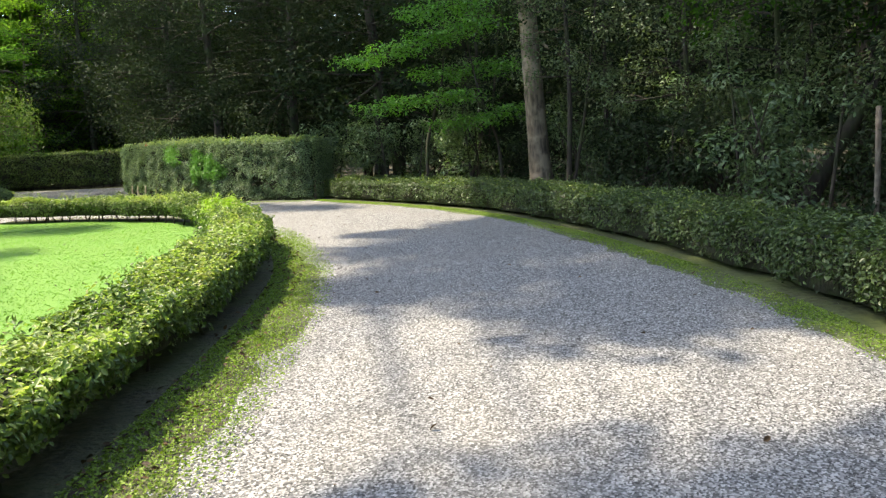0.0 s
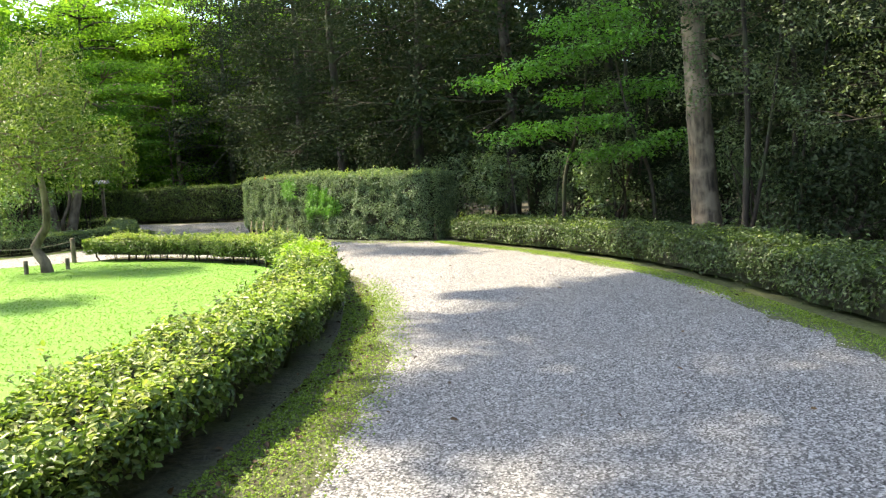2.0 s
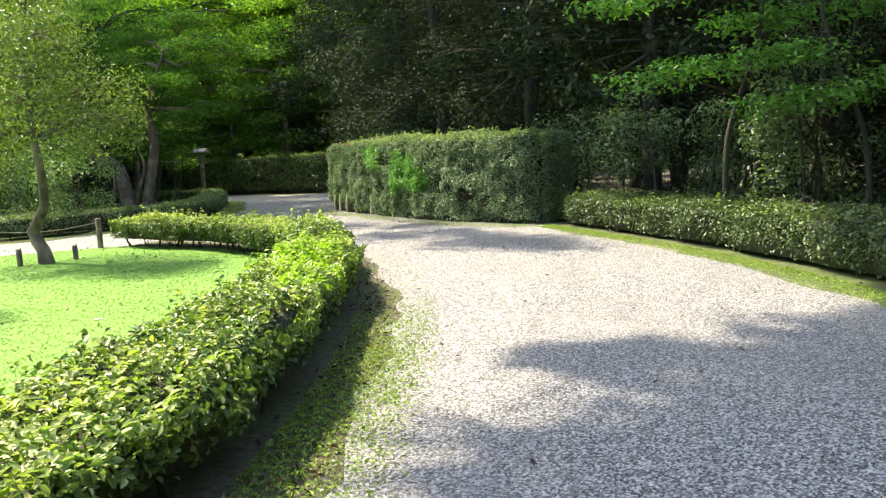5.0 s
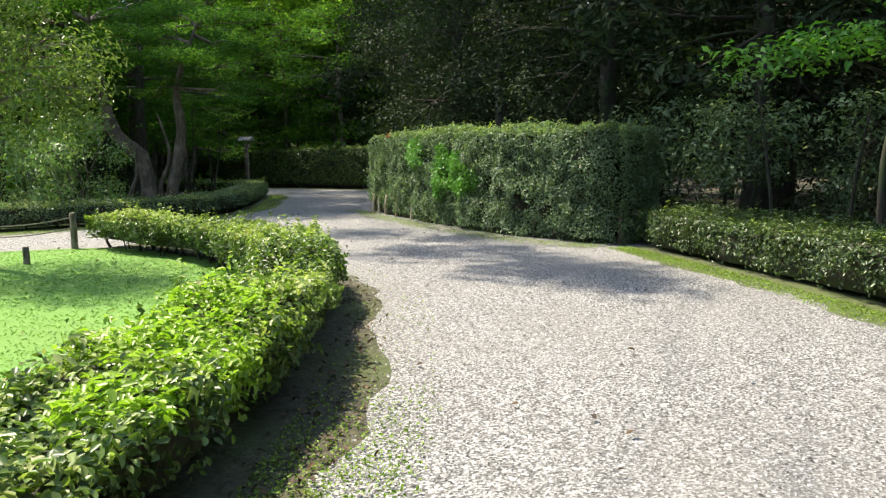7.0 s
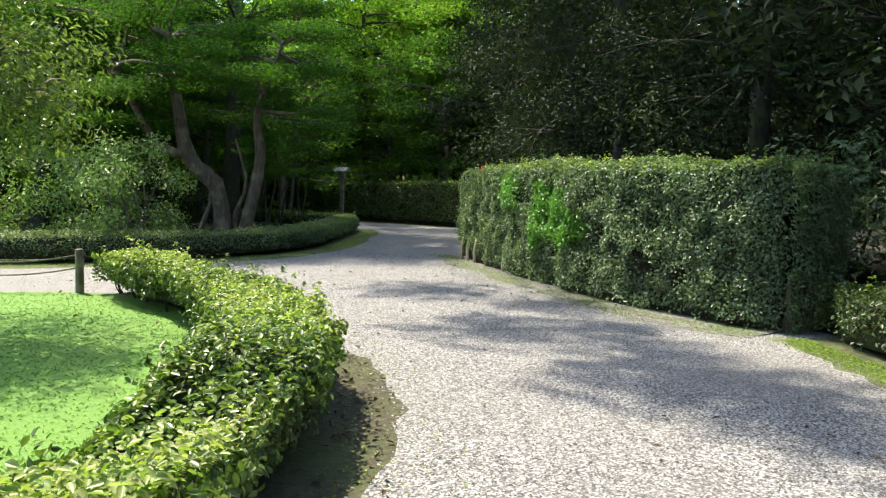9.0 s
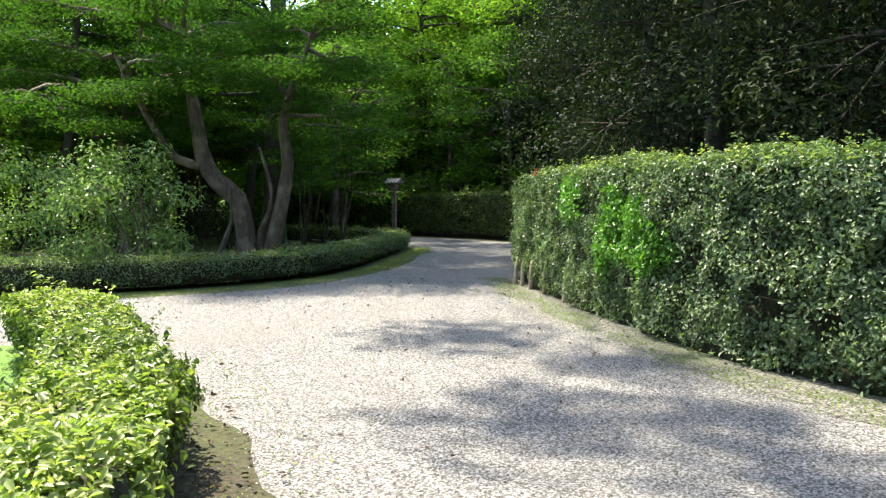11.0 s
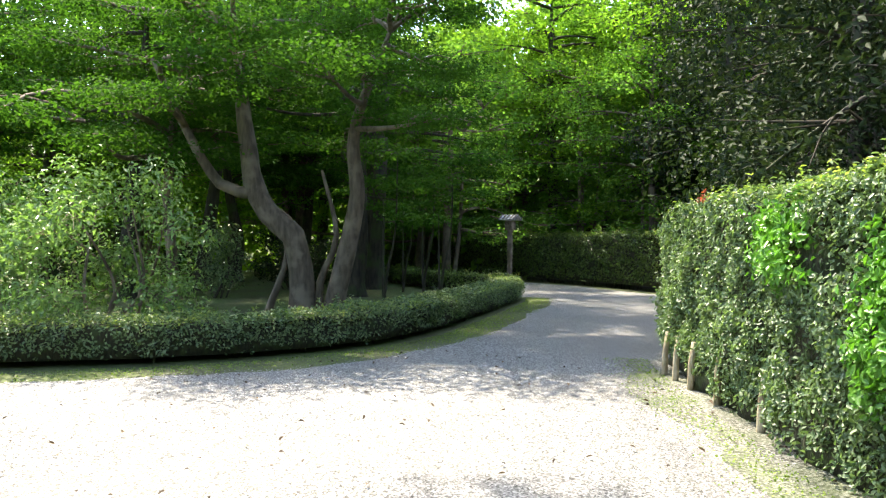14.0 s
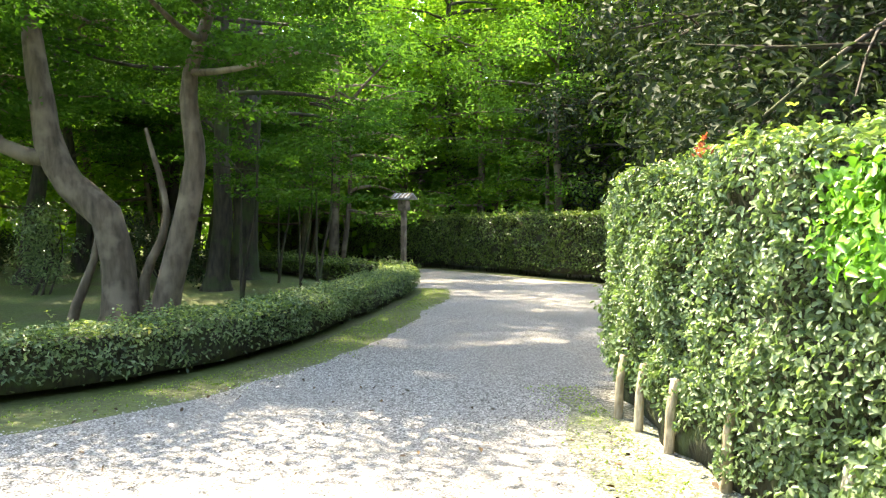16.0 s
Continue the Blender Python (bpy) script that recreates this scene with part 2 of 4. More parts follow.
# ---- setting: ground, gravel, lawn ----
def sheet(name, outline, z, material, label, category, ragged=0.0, step=0.3):
    pts = np.asarray(outline, float)
    bm = bmesh.new()
    vs = []
    for i in range(len(pts)):
        a, b = pts[i], pts[(i + 1) % len(pts)]
        n = max(1, int(np.linalg.norm(b - a) / step))
        for k in range(n):
            q = a + (b - a) * k / n
            r = ragged * rng.normal(size=2)
            vs.append(bm.verts.new((q[0] + r[0], q[1] + r[1], z)))
    f = bm.faces.new(vs)
    if f.calc_area() and f.normal.z < 0:
        f.normal_flip()
    bmesh.ops.triangulate(bm, faces=[f])
    bmesh.ops.recalc_face_normals(bm, faces=bm.faces)
    for g in bm.faces:
        if g.normal.z < 0:
            g.normal_flip()
    me = bpy.data.meshes.new(name)
    bm.to_mesh(me)
    bm.free()
    me.materials.append(material)
    return tagged(new(name, me), label, category, kind="structure")


LEFT = spline([(-2.25, -5), (-2.22, 2), (-2.25, 6), (-2.45, 8.6), (-2.95, 10.8), (-3.7, 13), (-4.6, 14.9), (-5.7, 16.6), (-7.15, 17.7), (-8.8, 18.5), (-10.4, 19.0), (-11.35, 19.15)])
RIGHT = spline([(3.6, -5), (3.65, 2), (3.62, 6), (3.3, 8.7), (2.92, 10.8), (2.45, 12.7), (1.8, 14.7), (0.9, 16.6), (-0.2, 18.4), (-1.5, 20.2), (-2.9, 22.0)])
TALL = spline([(-3.5, 22.3), (-5.2, 23.0), (-7.0, 24.3), (-8.68, 25.77), (-10.13, 27.1), (-11.28, 28.32)])
CORNER = spline([(-31, 14.2), (-24, 16.0), (-19.2, 18.2), (-16.9, 20.0), (-15.6, 22.1), (-15.12, 24.2), (-15.5, 26.3), (-16.8, 28.5), (-18.6, 31.2), (-20.2, 33.4), (-21.3, 34.6)])
BACKLOW = spline([(-21.5, 35.0), (-23.5, 35.1), (-26.5, 35.8), (-31, 37.2), (-38, 39.5)])
FAR = spline([(-46, 45), (-37, 44.0), (-30, 43.2), (-24, 42.0), (-18.5, 40.4), (-12, 39.6), (-6, 39.2)])

ground = sheet("ground", [(-600, -600), (600, -600), (600, 600), (-600, 600)], 0.0, M_SOIL, "dark woodland soil with leaf litter", "ground", step=2000)
gravel = sheet("road", [*RIGHT[::3], *TALL[::3], (-12.2, 30), (-10.5, 34), (-6, 38.6), *FAR[::-3], (-46, 41.5), *BACKLOW[::-3], *CORNER[::-3], (-36, 12), (-36, -9)], 0.008, M_GRAVEL, "pale grey crushed gravel garden path", "path")
lawn = sheet("lawn", [*LEFT[::2], (-11.75, 18.85), (-13.3, 17.55), (-16, 15.7), (-21, 13.2), (-36, 10.5), (-36, -9)], 0.022, M_LAWN, "mown bright green lawn with fallen leaves", "lawn", 0.02)


def verge(name, line, inner, outer, z, material, label, wav=0.12):
    """A strip beside a hedge, with a wavy outer rim."""
    s = sides_of(line)
    w = outer * np.where(name == "verge_1", 1 - 0.24 * np.clip((line[:, 1] - 8.5) / 4, 0, 1), 1.0) + wav * lumps(line[:, 0], line[:, 1], 0 * line[:, 0], 1.1) + 0.045 * rng.normal(size=len(line))
    rows = np.stack([line + s * inner, line + s * (inner + (w[:, None] - inner) * 0.7), line + s * w[:, None]], 1)
    zz = np.tile([z, z, z - 0.012], (len(line), 1))[..., None]
    v = np.concatenate([rows, zz], 2).reshape(-1, 3)
    n = len(line)
    i, j = np.meshgrid(np.arange(n - 1), np.arange(2), indexing="ij")
    q = np.stack([i * 3 + j, i * 3 + j + 1, (i + 1) * 3 + j + 1, (i + 1) * 3 + j], -1).reshape(-1, 4)
    if outer > inner:
        q = q[:, ::-1]
    return tagged(new(name, from_arrays(name, v, q, material)), label, "verge", kind="structure")


verge("verge_1", LEFT, 0.4, -0.98, 0.020, M_BEDSOIL, "mossy earth strip along the low hedge")
verge("verge_2", RIGHT, -0.4, 0.97, 0.020, M_MOSSY, "mossy earth strip along the low hedge")
verge("verge_3", TALL, -0.4, 1.12, 0.024, M_MOSSGRAVEL, "mossy earth strip under the tall hedge", 0.25)
verge("verge_4", CORNER, 0.4, -1.2, 0.020, M_MOSSY, "mossy earth strip along the low hedge")
verge("verge_5", FAR, 0.6, -1.0, 0.020, M_MOSSY, "mossy earth strip under the far hedge")
sheet("moss_bed", [*CORNER[::2], *BACKLOW[::2], (-46, 41), (-46, 14)], 0.016, M_MOSSFLOOR, "mossy ground under the maple trees", "ground")


# ---- hedges ----
def hedge(line, width, height, low, density, leaf, label, old=M_HEDGE, fresh=M_NEWLEAF, fresh_top=0.75, uneven=0.05, stem_gap=0.45, bright=(), sprigs=14, dips=(), holes=(), tuck=0.05, oval=True, back=0, bare=None):
    """A clipped hedge: closed twig core with inner shade in its colour, stems below, and a skin of single leaves."""
    base = Vector((*line[len(line) // 2], 0))
    thing = tagged(new("hedge"), label, "hedge")
    thing.location = base
    off = np.array(base)
    sd = sides_of(line)
    seg = np.r_[0, np.cumsum(np.linalg.norm(np.diff(line, axis=0), axis=1))]
    total, peri = seg[-1], 2 * (height - low) + width

    def skin(s, u, inset):
        """Place and outward way at length s and girth u."""
        c = np.stack([np.interp(s, seg, line[:, k]) for k in (0, 1)], 1)
        d = np.stack([np.interp(s, seg, sd[:, k]) for k in (0, 1)], 1)
        h = height - low
        x = np.where(u < h, -width / 2, np.where(u < h + width, u - h - width / 2, width / 2))
        z = np.where(u < h, u, np.where(u < h + width, h, h - (u - h - width)))
        nx = np.where(u < h, -1.0, np.where(u < h + width, 0, 1.0))
        nz = np.where((u >= h) & (u < h + width), 1.0, 0.0)
        e = np.clip((np.abs(x) / (width / 2)) ** 4 * (z / h) ** 4, 0, 1)
        x, z = x * (1 - 0.10 * e), z - 0.06 * e
        x = x * (1 - tuck * np.clip(1 - z / (0.45 * h), 0, 1))
        tip = np.clip(np.minimum(s, total - s) / 0.35, 0.0, 1) ** 0.5
        x = x * (0.55 + 0.45 * tip)
        p = np.stack([c[:, 0] + d[:, 0] * x, c[:, 1] + d[:, 1] * x, low + z], 1)
        n = np.stack([d[:, 0] * nx, d[:, 1] * nx, nz], 1)
        bulge = uneven * lumps(p[:, 0], p[:, 1], p[:, 2], 2.0) + 0.5 * uneven * lumps(p[:, 1], p[:, 2], p[:, 0], 6.0) - inset
        for hx, hy, hr, depth in dips:
            r2 = ((p[:, 0] - hx) ** 2 + (p[:, 1] - hy) ** 2) / hr ** 2
            p[:, 2] -= depth * np.exp(-r2) * np.clip((p[:, 2] - low) / h, 0, 1)
        if inset:
            for hx, hy, hz, hr in holes:
                bulge -= 0.4 * np.exp(-((p - np.array([hx, hy, hz])) ** 2).sum(1) / (hr * 1.3) ** 2)
        return p + n * bulge[:, None], n

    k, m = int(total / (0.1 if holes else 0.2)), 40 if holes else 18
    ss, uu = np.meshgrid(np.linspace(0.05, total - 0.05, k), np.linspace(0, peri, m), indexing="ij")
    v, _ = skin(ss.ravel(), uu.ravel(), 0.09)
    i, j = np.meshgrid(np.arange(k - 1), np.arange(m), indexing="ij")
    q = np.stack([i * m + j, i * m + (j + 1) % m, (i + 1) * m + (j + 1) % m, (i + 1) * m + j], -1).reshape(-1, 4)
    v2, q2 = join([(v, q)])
    part("shaded_core", from_arrays("shaded_core", v2 - off, q2, M_CORE), thing, "closed core for dense twigs, inner shade put into its colour")

    area = total * peri + 2 * width * (height - low)
    cnt = int(area * density)
    s, u = rng.random(cnt) * total, rng.random(cnt) * peri
    p, n = skin(s, u, 0.0)
    p += n * rng.uniform(-0.09, 0.03, (cnt, 1)) + rng.normal(size=p.shape) * 0.012
    ends = int(width * (height - low) * density)
    for end, flip in ((0, -1), (-1, 1)):
        d = unit(np.gradient(line, axis=0))[end] * flip
        a = rng.uniform(-0.42, 0.42, ends) * width
        z = low + rng.random(ends) ** 0.9 * (height - low) * 0.97
        bulge = 0.18 * np.sqrt(np.clip(1 - (a / (0.5 * width)) ** 2, 0, 1)) + 0.03 * rng.normal(size=ends)
        c = line[end] + np.outer(bulge, d) + np.outer(a, sd[end])
        for hx, hy, hr, depth in dips:
            z -= depth * np.exp(-((c[:, 0] - hx) ** 2 + (c[:, 1] - hy) ** 2) / hr ** 2) * np.clip((z - low) / (height - low), 0, 1)
        p = np.vstack([p, np.column_stack([c, z])])
        n = np.vstack([n, np.tile([*d, 0.1], (ends, 1))])
    far_side = np.r_[np.sign(n[:cnt, 0] * np.interp(s, seg, sd[:, 0]) + n[:cnt, 1] * np.interp(s, seg, sd[:, 1])).round(), np.zeros(len(p) - cnt)]
    gaps = lumps(p[:, 1] * 1.3, p[:, 0] * 1.3, p[:, 2] * 2, 1.7) + 0.25 * rng.normal(size=len(p))
    keep = (gaps < 0.72) | (n[:, 2] > 0.5)
    keep &= (p[:, 2] > low + 0.10 + 0.13 * lumps(p[:, 0], p[:, 1], 0 * p[:, 0], 3.5)) | (rng.random(len(p)) < 0.12)
    if bare:
        keep &= (p[:, 1] < bare[0]) | (p[:, 2] > bare[1] * (1 + 0.4 * lumps(p[:, 0], p[:, 1], 0 * p[:, 0], 5.0)))
    if back:
        keep &= (far_side != back) | (rng.random(len(p)) < 0.3)
    p, n = p[keep], n[keep]
    for hx, hy, hz, hr in holes:
        away = np.linalg.norm((p - np.array([hx, hy, hz])) * np.array([1, 1, 1.5]), axis=1) * (1 + 0.3 * lumps(p[:, 2], p[:, 0], p[:, 1], 5))
        go = (away > hr) | (rng.random(len(p)) < 0.06)
        p, n = p[go], n[go]
    top = (n[:, 2] > 0.5) | (p[:, 2] > height - 0.07)
    young = top & (rng.random(len(p)) < fresh_top * np.clip(0.75 + 0.7 * lumps(p[:, 0], p[:, 1], 0 * p[:, 0], 1.3), 0.1, 1))
    patchy = np.zeros(len(p), bool)
    for bx, by, bz, br in bright:
        r = np.linalg.norm((p - np.array([bx, by, bz])) * np.array([1, 1, 1.15]), axis=1) * (1 + 0.3 * lumps(p[:, 0], p[:, 1], p[:, 2], 4))
        patchy |= r < br * (0.75 + 0.45 * rng.random(len(p)))
    count = int(total * sprigs)
    if count:
        # loose sprigs that stand out of the clipped faces
        at = rng.integers(0, len(p), count)
        many = 9
        up = unit(n[at] * 0.8 + np.array([0, 0, 0.7]) + rng.normal(size=(count, 3)) * 0.35)
        run = rng.uniform(0.02, 0.17, (count, many, 1)) * rng.uniform(0.5, 1.2, (count, 1, 1))
        sp = (p[at][:, None] + up[:, None] * run + rng.normal(size=(count, many, 3)) * 0.016).reshape(-1, 3)
        p, n = np.vstack([p, sp]), np.vstack([n, np.repeat(n[at], many, 0)])
        young = np.r_[young, np.repeat(young[at], many)]
        patchy = np.r_[patchy, np.repeat(patchy[at], many)]
    way = n * 0.9 + np.array([0, 0, 0.45]) + rng.normal(size=n.shape) * 0.55
    size = leaf * rng.uniform(0.65, 1.25, len(p))
    for name, mask, mat in (("foliage", ~young & ~patchy, old), ("new_growth", young & ~patchy, fresh), ("fresh_growth", patchy, M_FRESH if height > 1 else M_LIME)):
        if mask.sum() > 5:
            k2 = (1.3 if height > 1 else 1.05) if name == "fresh_growth" else 1.0
            lift = n[mask] * (0.05 if name == "fresh_growth" and height > 1 else 0.0)
            part(name, leaf_mesh(name, p[mask] - off + lift, way[mask], size[mask] * k2, mat, oval=oval), thing, {"foliage": "", "new_growth": "yellow-green new leaves", "fresh_growth": "bright fresh green shoots"}[name])
    stems = []
    for a in np.arange(0.2, total, stem_gap):
        a += rng.uniform(-0.12, 0.12)
        c = np.array([np.interp(a, seg, line[:, kk]) for kk in (0, 1)])
        d = np.array([np.interp(a, seg, sd[:, kk]) for kk in (0, 1)])
        for o in rng.uniform(-0.32, 0.32, 2) * width:
            b = np.array([*(c + d * o), 0.0]) - off
            lean = rng.normal(size=2) * 0.07
            t = np.linspace(0, 1, 4)[:, None]
            stems.append(tube_arrays(b + t * np.array([*lean, low + 0.16]) + t * (1 - t) * np.array([*(rng.normal(size=2) * 0.1), 0]), rng.uniform(0.008, 0.02) * np.array([1.3, 1, 0.9, 0.8]), 5))
    tagged(part("bare_base", tubes("bare_base", stems, M_DARKBARK), thing, "thin bare stems"), kind="stuff")
    return thing


hedge(LEFT, 0.78, 0.57, 0.17, 2900, 0.047, "low clipped hedge with yellow-green new leaves beside the lawn", fresh_top=0.85, uneven=0.09, sprigs=30, tuck=0.2, bright=((-3.65, 13.0, 0.52, 0.46), (-4.0, 13.6, 0.52, 0.34), (-3.3, 12.3, 0.5, 0.22)), dips=((-2.2, 3.5, 3.5, 0.07), (-4.75, 15.0, 0.5, 0.22), (-2.5, 9.9, 0.45, 0.08), (-8.3, 18.6, 0.6, 0.1)))
hedge(RIGHT, 1.15, 0.59, 0.08, 1800, 0.052, "low clipped hedge along the gravel, shade put into its leaf colour", old=M_SHADEDHEDGE, fresh_top=0.1, uneven=0.07, oval=False, back=-1)
tall_hedge = hedge(TALL, 1.25, 1.96, 0.02, 3000, 0.047, bare=(25.9, 0.24), label="tall clipped evergreen hedge with bright shoots", old=M_TALL, fresh=M_NEWLEAF, fresh_top=0.25, uneven=0.1, stem_gap=0.5,
      bright=((-8.65, 24.95, 1.45, 0.36), (-8.95, 25.2, 1.5, 0.3), (-7.6, 24.15, 1.3, 0.38), (-7.15, 23.75, 1.1, 0.46), (-6.75, 23.4, 1.0, 0.36), (-7.7, 24.2, 0.85, 0.28)), sprigs=48, tuck=0.0, back=-1, dips=((-4.4, 22.4, 3.0, 0.14),),
      holes=((-6.13, 22.9, 0.97, 0.15), (-5.87, 22.72, 0.74, 0.2), (-5.45, 22.45, 0.60, 0.22), (-4.9, 22.2, 0.5, 0.18), (-8.2, 24.5, 1.35, 0.14)))
hedge(CORNER, 0.95, 0.55, 0.10, 1500, 0.05, "low dark green clipped hedge before the maples", old=M_TALL, fresh_top=0.3, oval=False, back=1)
hedge(BACKLOW, 1.0, 0.6, 0.12, 350, 0.08, "low clipped hedge at the far junction", fresh_top=0.3, oval=False)
hedge(FAR, 1.2, 1.98, 0.2, 450, 0.10, "tall clipped hedge closing the far end", old=M_HEDGE, fresh_top=0.3, uneven=0.08, oval=False, back=1)


# ---- trees ----
def clump(center, radii, count, leaf, flat=0.5, hollow=0.5):
    """Leaf places and ways in one ragged clump."""
    d = unit(rng.normal(size=(count, 3)))
    r = hollow + (1 - hollow) * rng.random((count, 1)) ** 0.6
    r *= 1 + 0.28 * lumps(d[:, 0] * 3, d[:, 1] * 3, d[:, 2] * 3 + center[0], 1.4)[:, None]
    p = np.asarray(center) + d * r * np.asarray(radii)
    n = d * (1 - flat) + np.array([0, 0, 1.0]) * flat + rng.normal(size=d.shape) * 0.35
    return p, n


def bent(a, b, steps=7, sag=0.12):
    a, b = np.asarray(a, float), np.asarray(b, float)
    t = np.linspace(0, 1, steps)[:, None]
    off = rng.normal(size=3) * sag * np.linalg.norm(b - a)
    return a + (b - a) * t + off * (t * (1 - t)) * 2 + np.array([0, 0, 0.15]) * np.linalg.norm(b - a) * t * (1 - t)


def tree(name, label, at, stems, clumps, leaf, leaf_mat, bark, per, flat=0.5, slim=0.5, hollow=0.4, limb=0.05, category="tree", droop=0.0):
    """stems: lists of (x, y, z, radius); clumps: (x, y, z, rx, ry, rz), all from the base at `at`."""
    thing = tagged(new(name), label, category)
    thing.location = at
    trunk = []
    heads = []
    for st in stems:
        st = np.asarray(st, float)
        fine = spline(st, 0.3)
        v = tube_arrays(fine[:, :3], np.maximum(fine[:, 3], 0.006), 10, 0.03)
        trunk.append(v)
        heads += [fine[i, :3] for i in range(len(fine) // 3, len(fine))]
    part("trunk", tubes("trunk", trunk, bark), thing)
    heads = np.array(heads)
    limbs, ps, ns = [], [], []
    for c in clumps:
        c = np.asarray(c, float)
        below = heads[:, 2] < c[2] + 0.3
        pool = heads[below] if below.any() else heads
        h = pool[np.argmin(np.linalg.norm((pool - c[:3]) * np.array([1, 1, 1.2]), axis=1))]
        r0 = limb * min(1.0, np.linalg.norm(c[:3] - h) / 2.0 + 0.3)
        limbs.append(tube_arrays(bent(h, c[:3]), r0 * np.linspace(1, 0.3, 7), 5))
        for _ in range(3):
            e = c[:3] + unit(rng.normal(size=(1, 3)))[0] * c[3:] * 0.8
            limbs.append(tube_arrays(bent(h + (c[:3] - h) * 0.6, e, 5), r0 * np.linspace(0.5, 0.12, 5), 3))
        n = int(per * max(0.3, c[3] * c[4]))
        p, q = clump(c[:3], c[3:], n, leaf, flat, hollow)
        if droop:
            p[:, 2] -= droop * rng.random(n) ** 2
        ps.append(p)
        ns.append(q)
    tagged(part("limbwork", tubes("limbwork", limbs, bark), thing), kind="stuff")
    p, n = np.vstack(ps), np.vstack(ns)
    part("crown", leaf_mesh("crown", p, n, leaf * rng.uniform(0.6, 1.3, len(p)), leaf_mat, slim=slim, oval=False), thing)
    return thing


def ball_clumps(n, z0, z1, reach, size, squash=0.75):
    out = []
    for i in range(n):
        z = z0 + (z1 - z0) * (i + rng.random()) / n
        f = (z - z0) / (z1 - z0)
        w = reach * (0.55 + 0.65 * math.sin(math.pi * min(1, 0.2 + f * 0.75)))
        a = i * 2.4 + rng.uniform(-0.5, 0.5)
        r = w * rng.uniform(0.35, 1.0)
        s = size * rng.uniform(0.75, 1.25)
        out.append((r * math.cos(a), r * math.sin(a), z, s, s, s * squash))
    return out


def layer_clumps(n, z0, z1, reach, size, thin=0.16):
    out = []
    for i in range(n):
        z = z0 + (z1 - z0) * (i + rng.random()) / n
        a = i * 2.4 + rng.uniform(-0.4, 0.4)
        r = reach * rng.uniform(0.3, 1.0)
        s = size * rng.uniform(0.8, 1.3)
        out.append((r * math.cos(a), r * math.sin(a), z, s, s * 0.9, s * thin))
    return out



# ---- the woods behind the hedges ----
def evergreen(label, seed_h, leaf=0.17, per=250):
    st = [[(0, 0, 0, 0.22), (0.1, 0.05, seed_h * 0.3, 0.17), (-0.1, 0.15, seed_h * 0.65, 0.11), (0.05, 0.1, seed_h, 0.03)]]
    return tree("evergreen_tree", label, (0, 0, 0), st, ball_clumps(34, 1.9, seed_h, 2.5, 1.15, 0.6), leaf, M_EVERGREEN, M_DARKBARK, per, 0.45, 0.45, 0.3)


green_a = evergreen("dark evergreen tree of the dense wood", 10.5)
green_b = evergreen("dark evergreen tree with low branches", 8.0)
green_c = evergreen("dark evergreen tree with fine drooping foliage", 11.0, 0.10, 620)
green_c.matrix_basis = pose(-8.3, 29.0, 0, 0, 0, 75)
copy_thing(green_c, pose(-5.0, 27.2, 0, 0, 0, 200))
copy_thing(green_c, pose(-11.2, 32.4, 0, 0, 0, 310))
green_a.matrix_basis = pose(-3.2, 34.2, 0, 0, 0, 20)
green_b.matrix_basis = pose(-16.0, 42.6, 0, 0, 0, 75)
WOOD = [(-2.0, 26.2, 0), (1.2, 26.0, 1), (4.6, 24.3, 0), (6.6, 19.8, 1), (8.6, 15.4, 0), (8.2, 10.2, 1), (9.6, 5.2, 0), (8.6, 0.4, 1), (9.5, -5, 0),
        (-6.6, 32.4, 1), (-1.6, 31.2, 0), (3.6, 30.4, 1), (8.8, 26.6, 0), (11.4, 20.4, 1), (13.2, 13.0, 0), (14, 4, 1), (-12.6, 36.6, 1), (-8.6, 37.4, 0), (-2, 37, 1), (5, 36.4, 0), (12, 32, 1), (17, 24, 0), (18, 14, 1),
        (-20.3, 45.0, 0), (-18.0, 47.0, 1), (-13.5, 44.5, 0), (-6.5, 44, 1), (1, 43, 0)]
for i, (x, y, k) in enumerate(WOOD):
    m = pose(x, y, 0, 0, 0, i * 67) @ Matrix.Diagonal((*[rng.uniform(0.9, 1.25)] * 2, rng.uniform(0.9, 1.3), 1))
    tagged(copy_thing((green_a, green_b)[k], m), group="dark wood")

# the broad pale trunk behind the low hedge
tree("pale_trunk_tree", "broad tree with pale patchy bark behind the hedge", (2.4, 18.3, 0),
     [[(0.12, 0, 0, 0.34), (0.07, 0, 0.7, 0.27), (-0.02, 0, 2.5, 0.235), (-0.15, 0, 5, 0.21), (-0.5, 0.1, 9, 0.18), (-0.5, 0, 12, 0.08)]],
     [(-1, .5, 7.5, 1.5, 1.5, .8), (1.2, -.4, 8.5, 1.6, 1.6, .9), (-.8, -1, 9.5, 1.6, 1.6, .9), (.5, 1, 11, 1.6, 1.6, 1), (-1.5, .3, 11.5, 1.4, 1.4, .9), (1.4, 0.6, 4.3, 0.9, 0.9, 0.7), (0.9, -0.3, 3.2, 0.8, 0.7, 0.8), (-.5, -.6, 4.5, .7, .5, .5), (.7, -.6, 3.9, .6, .5, .6)], 0.13, M_EVERGREEN, M_PALEBARK, 420)

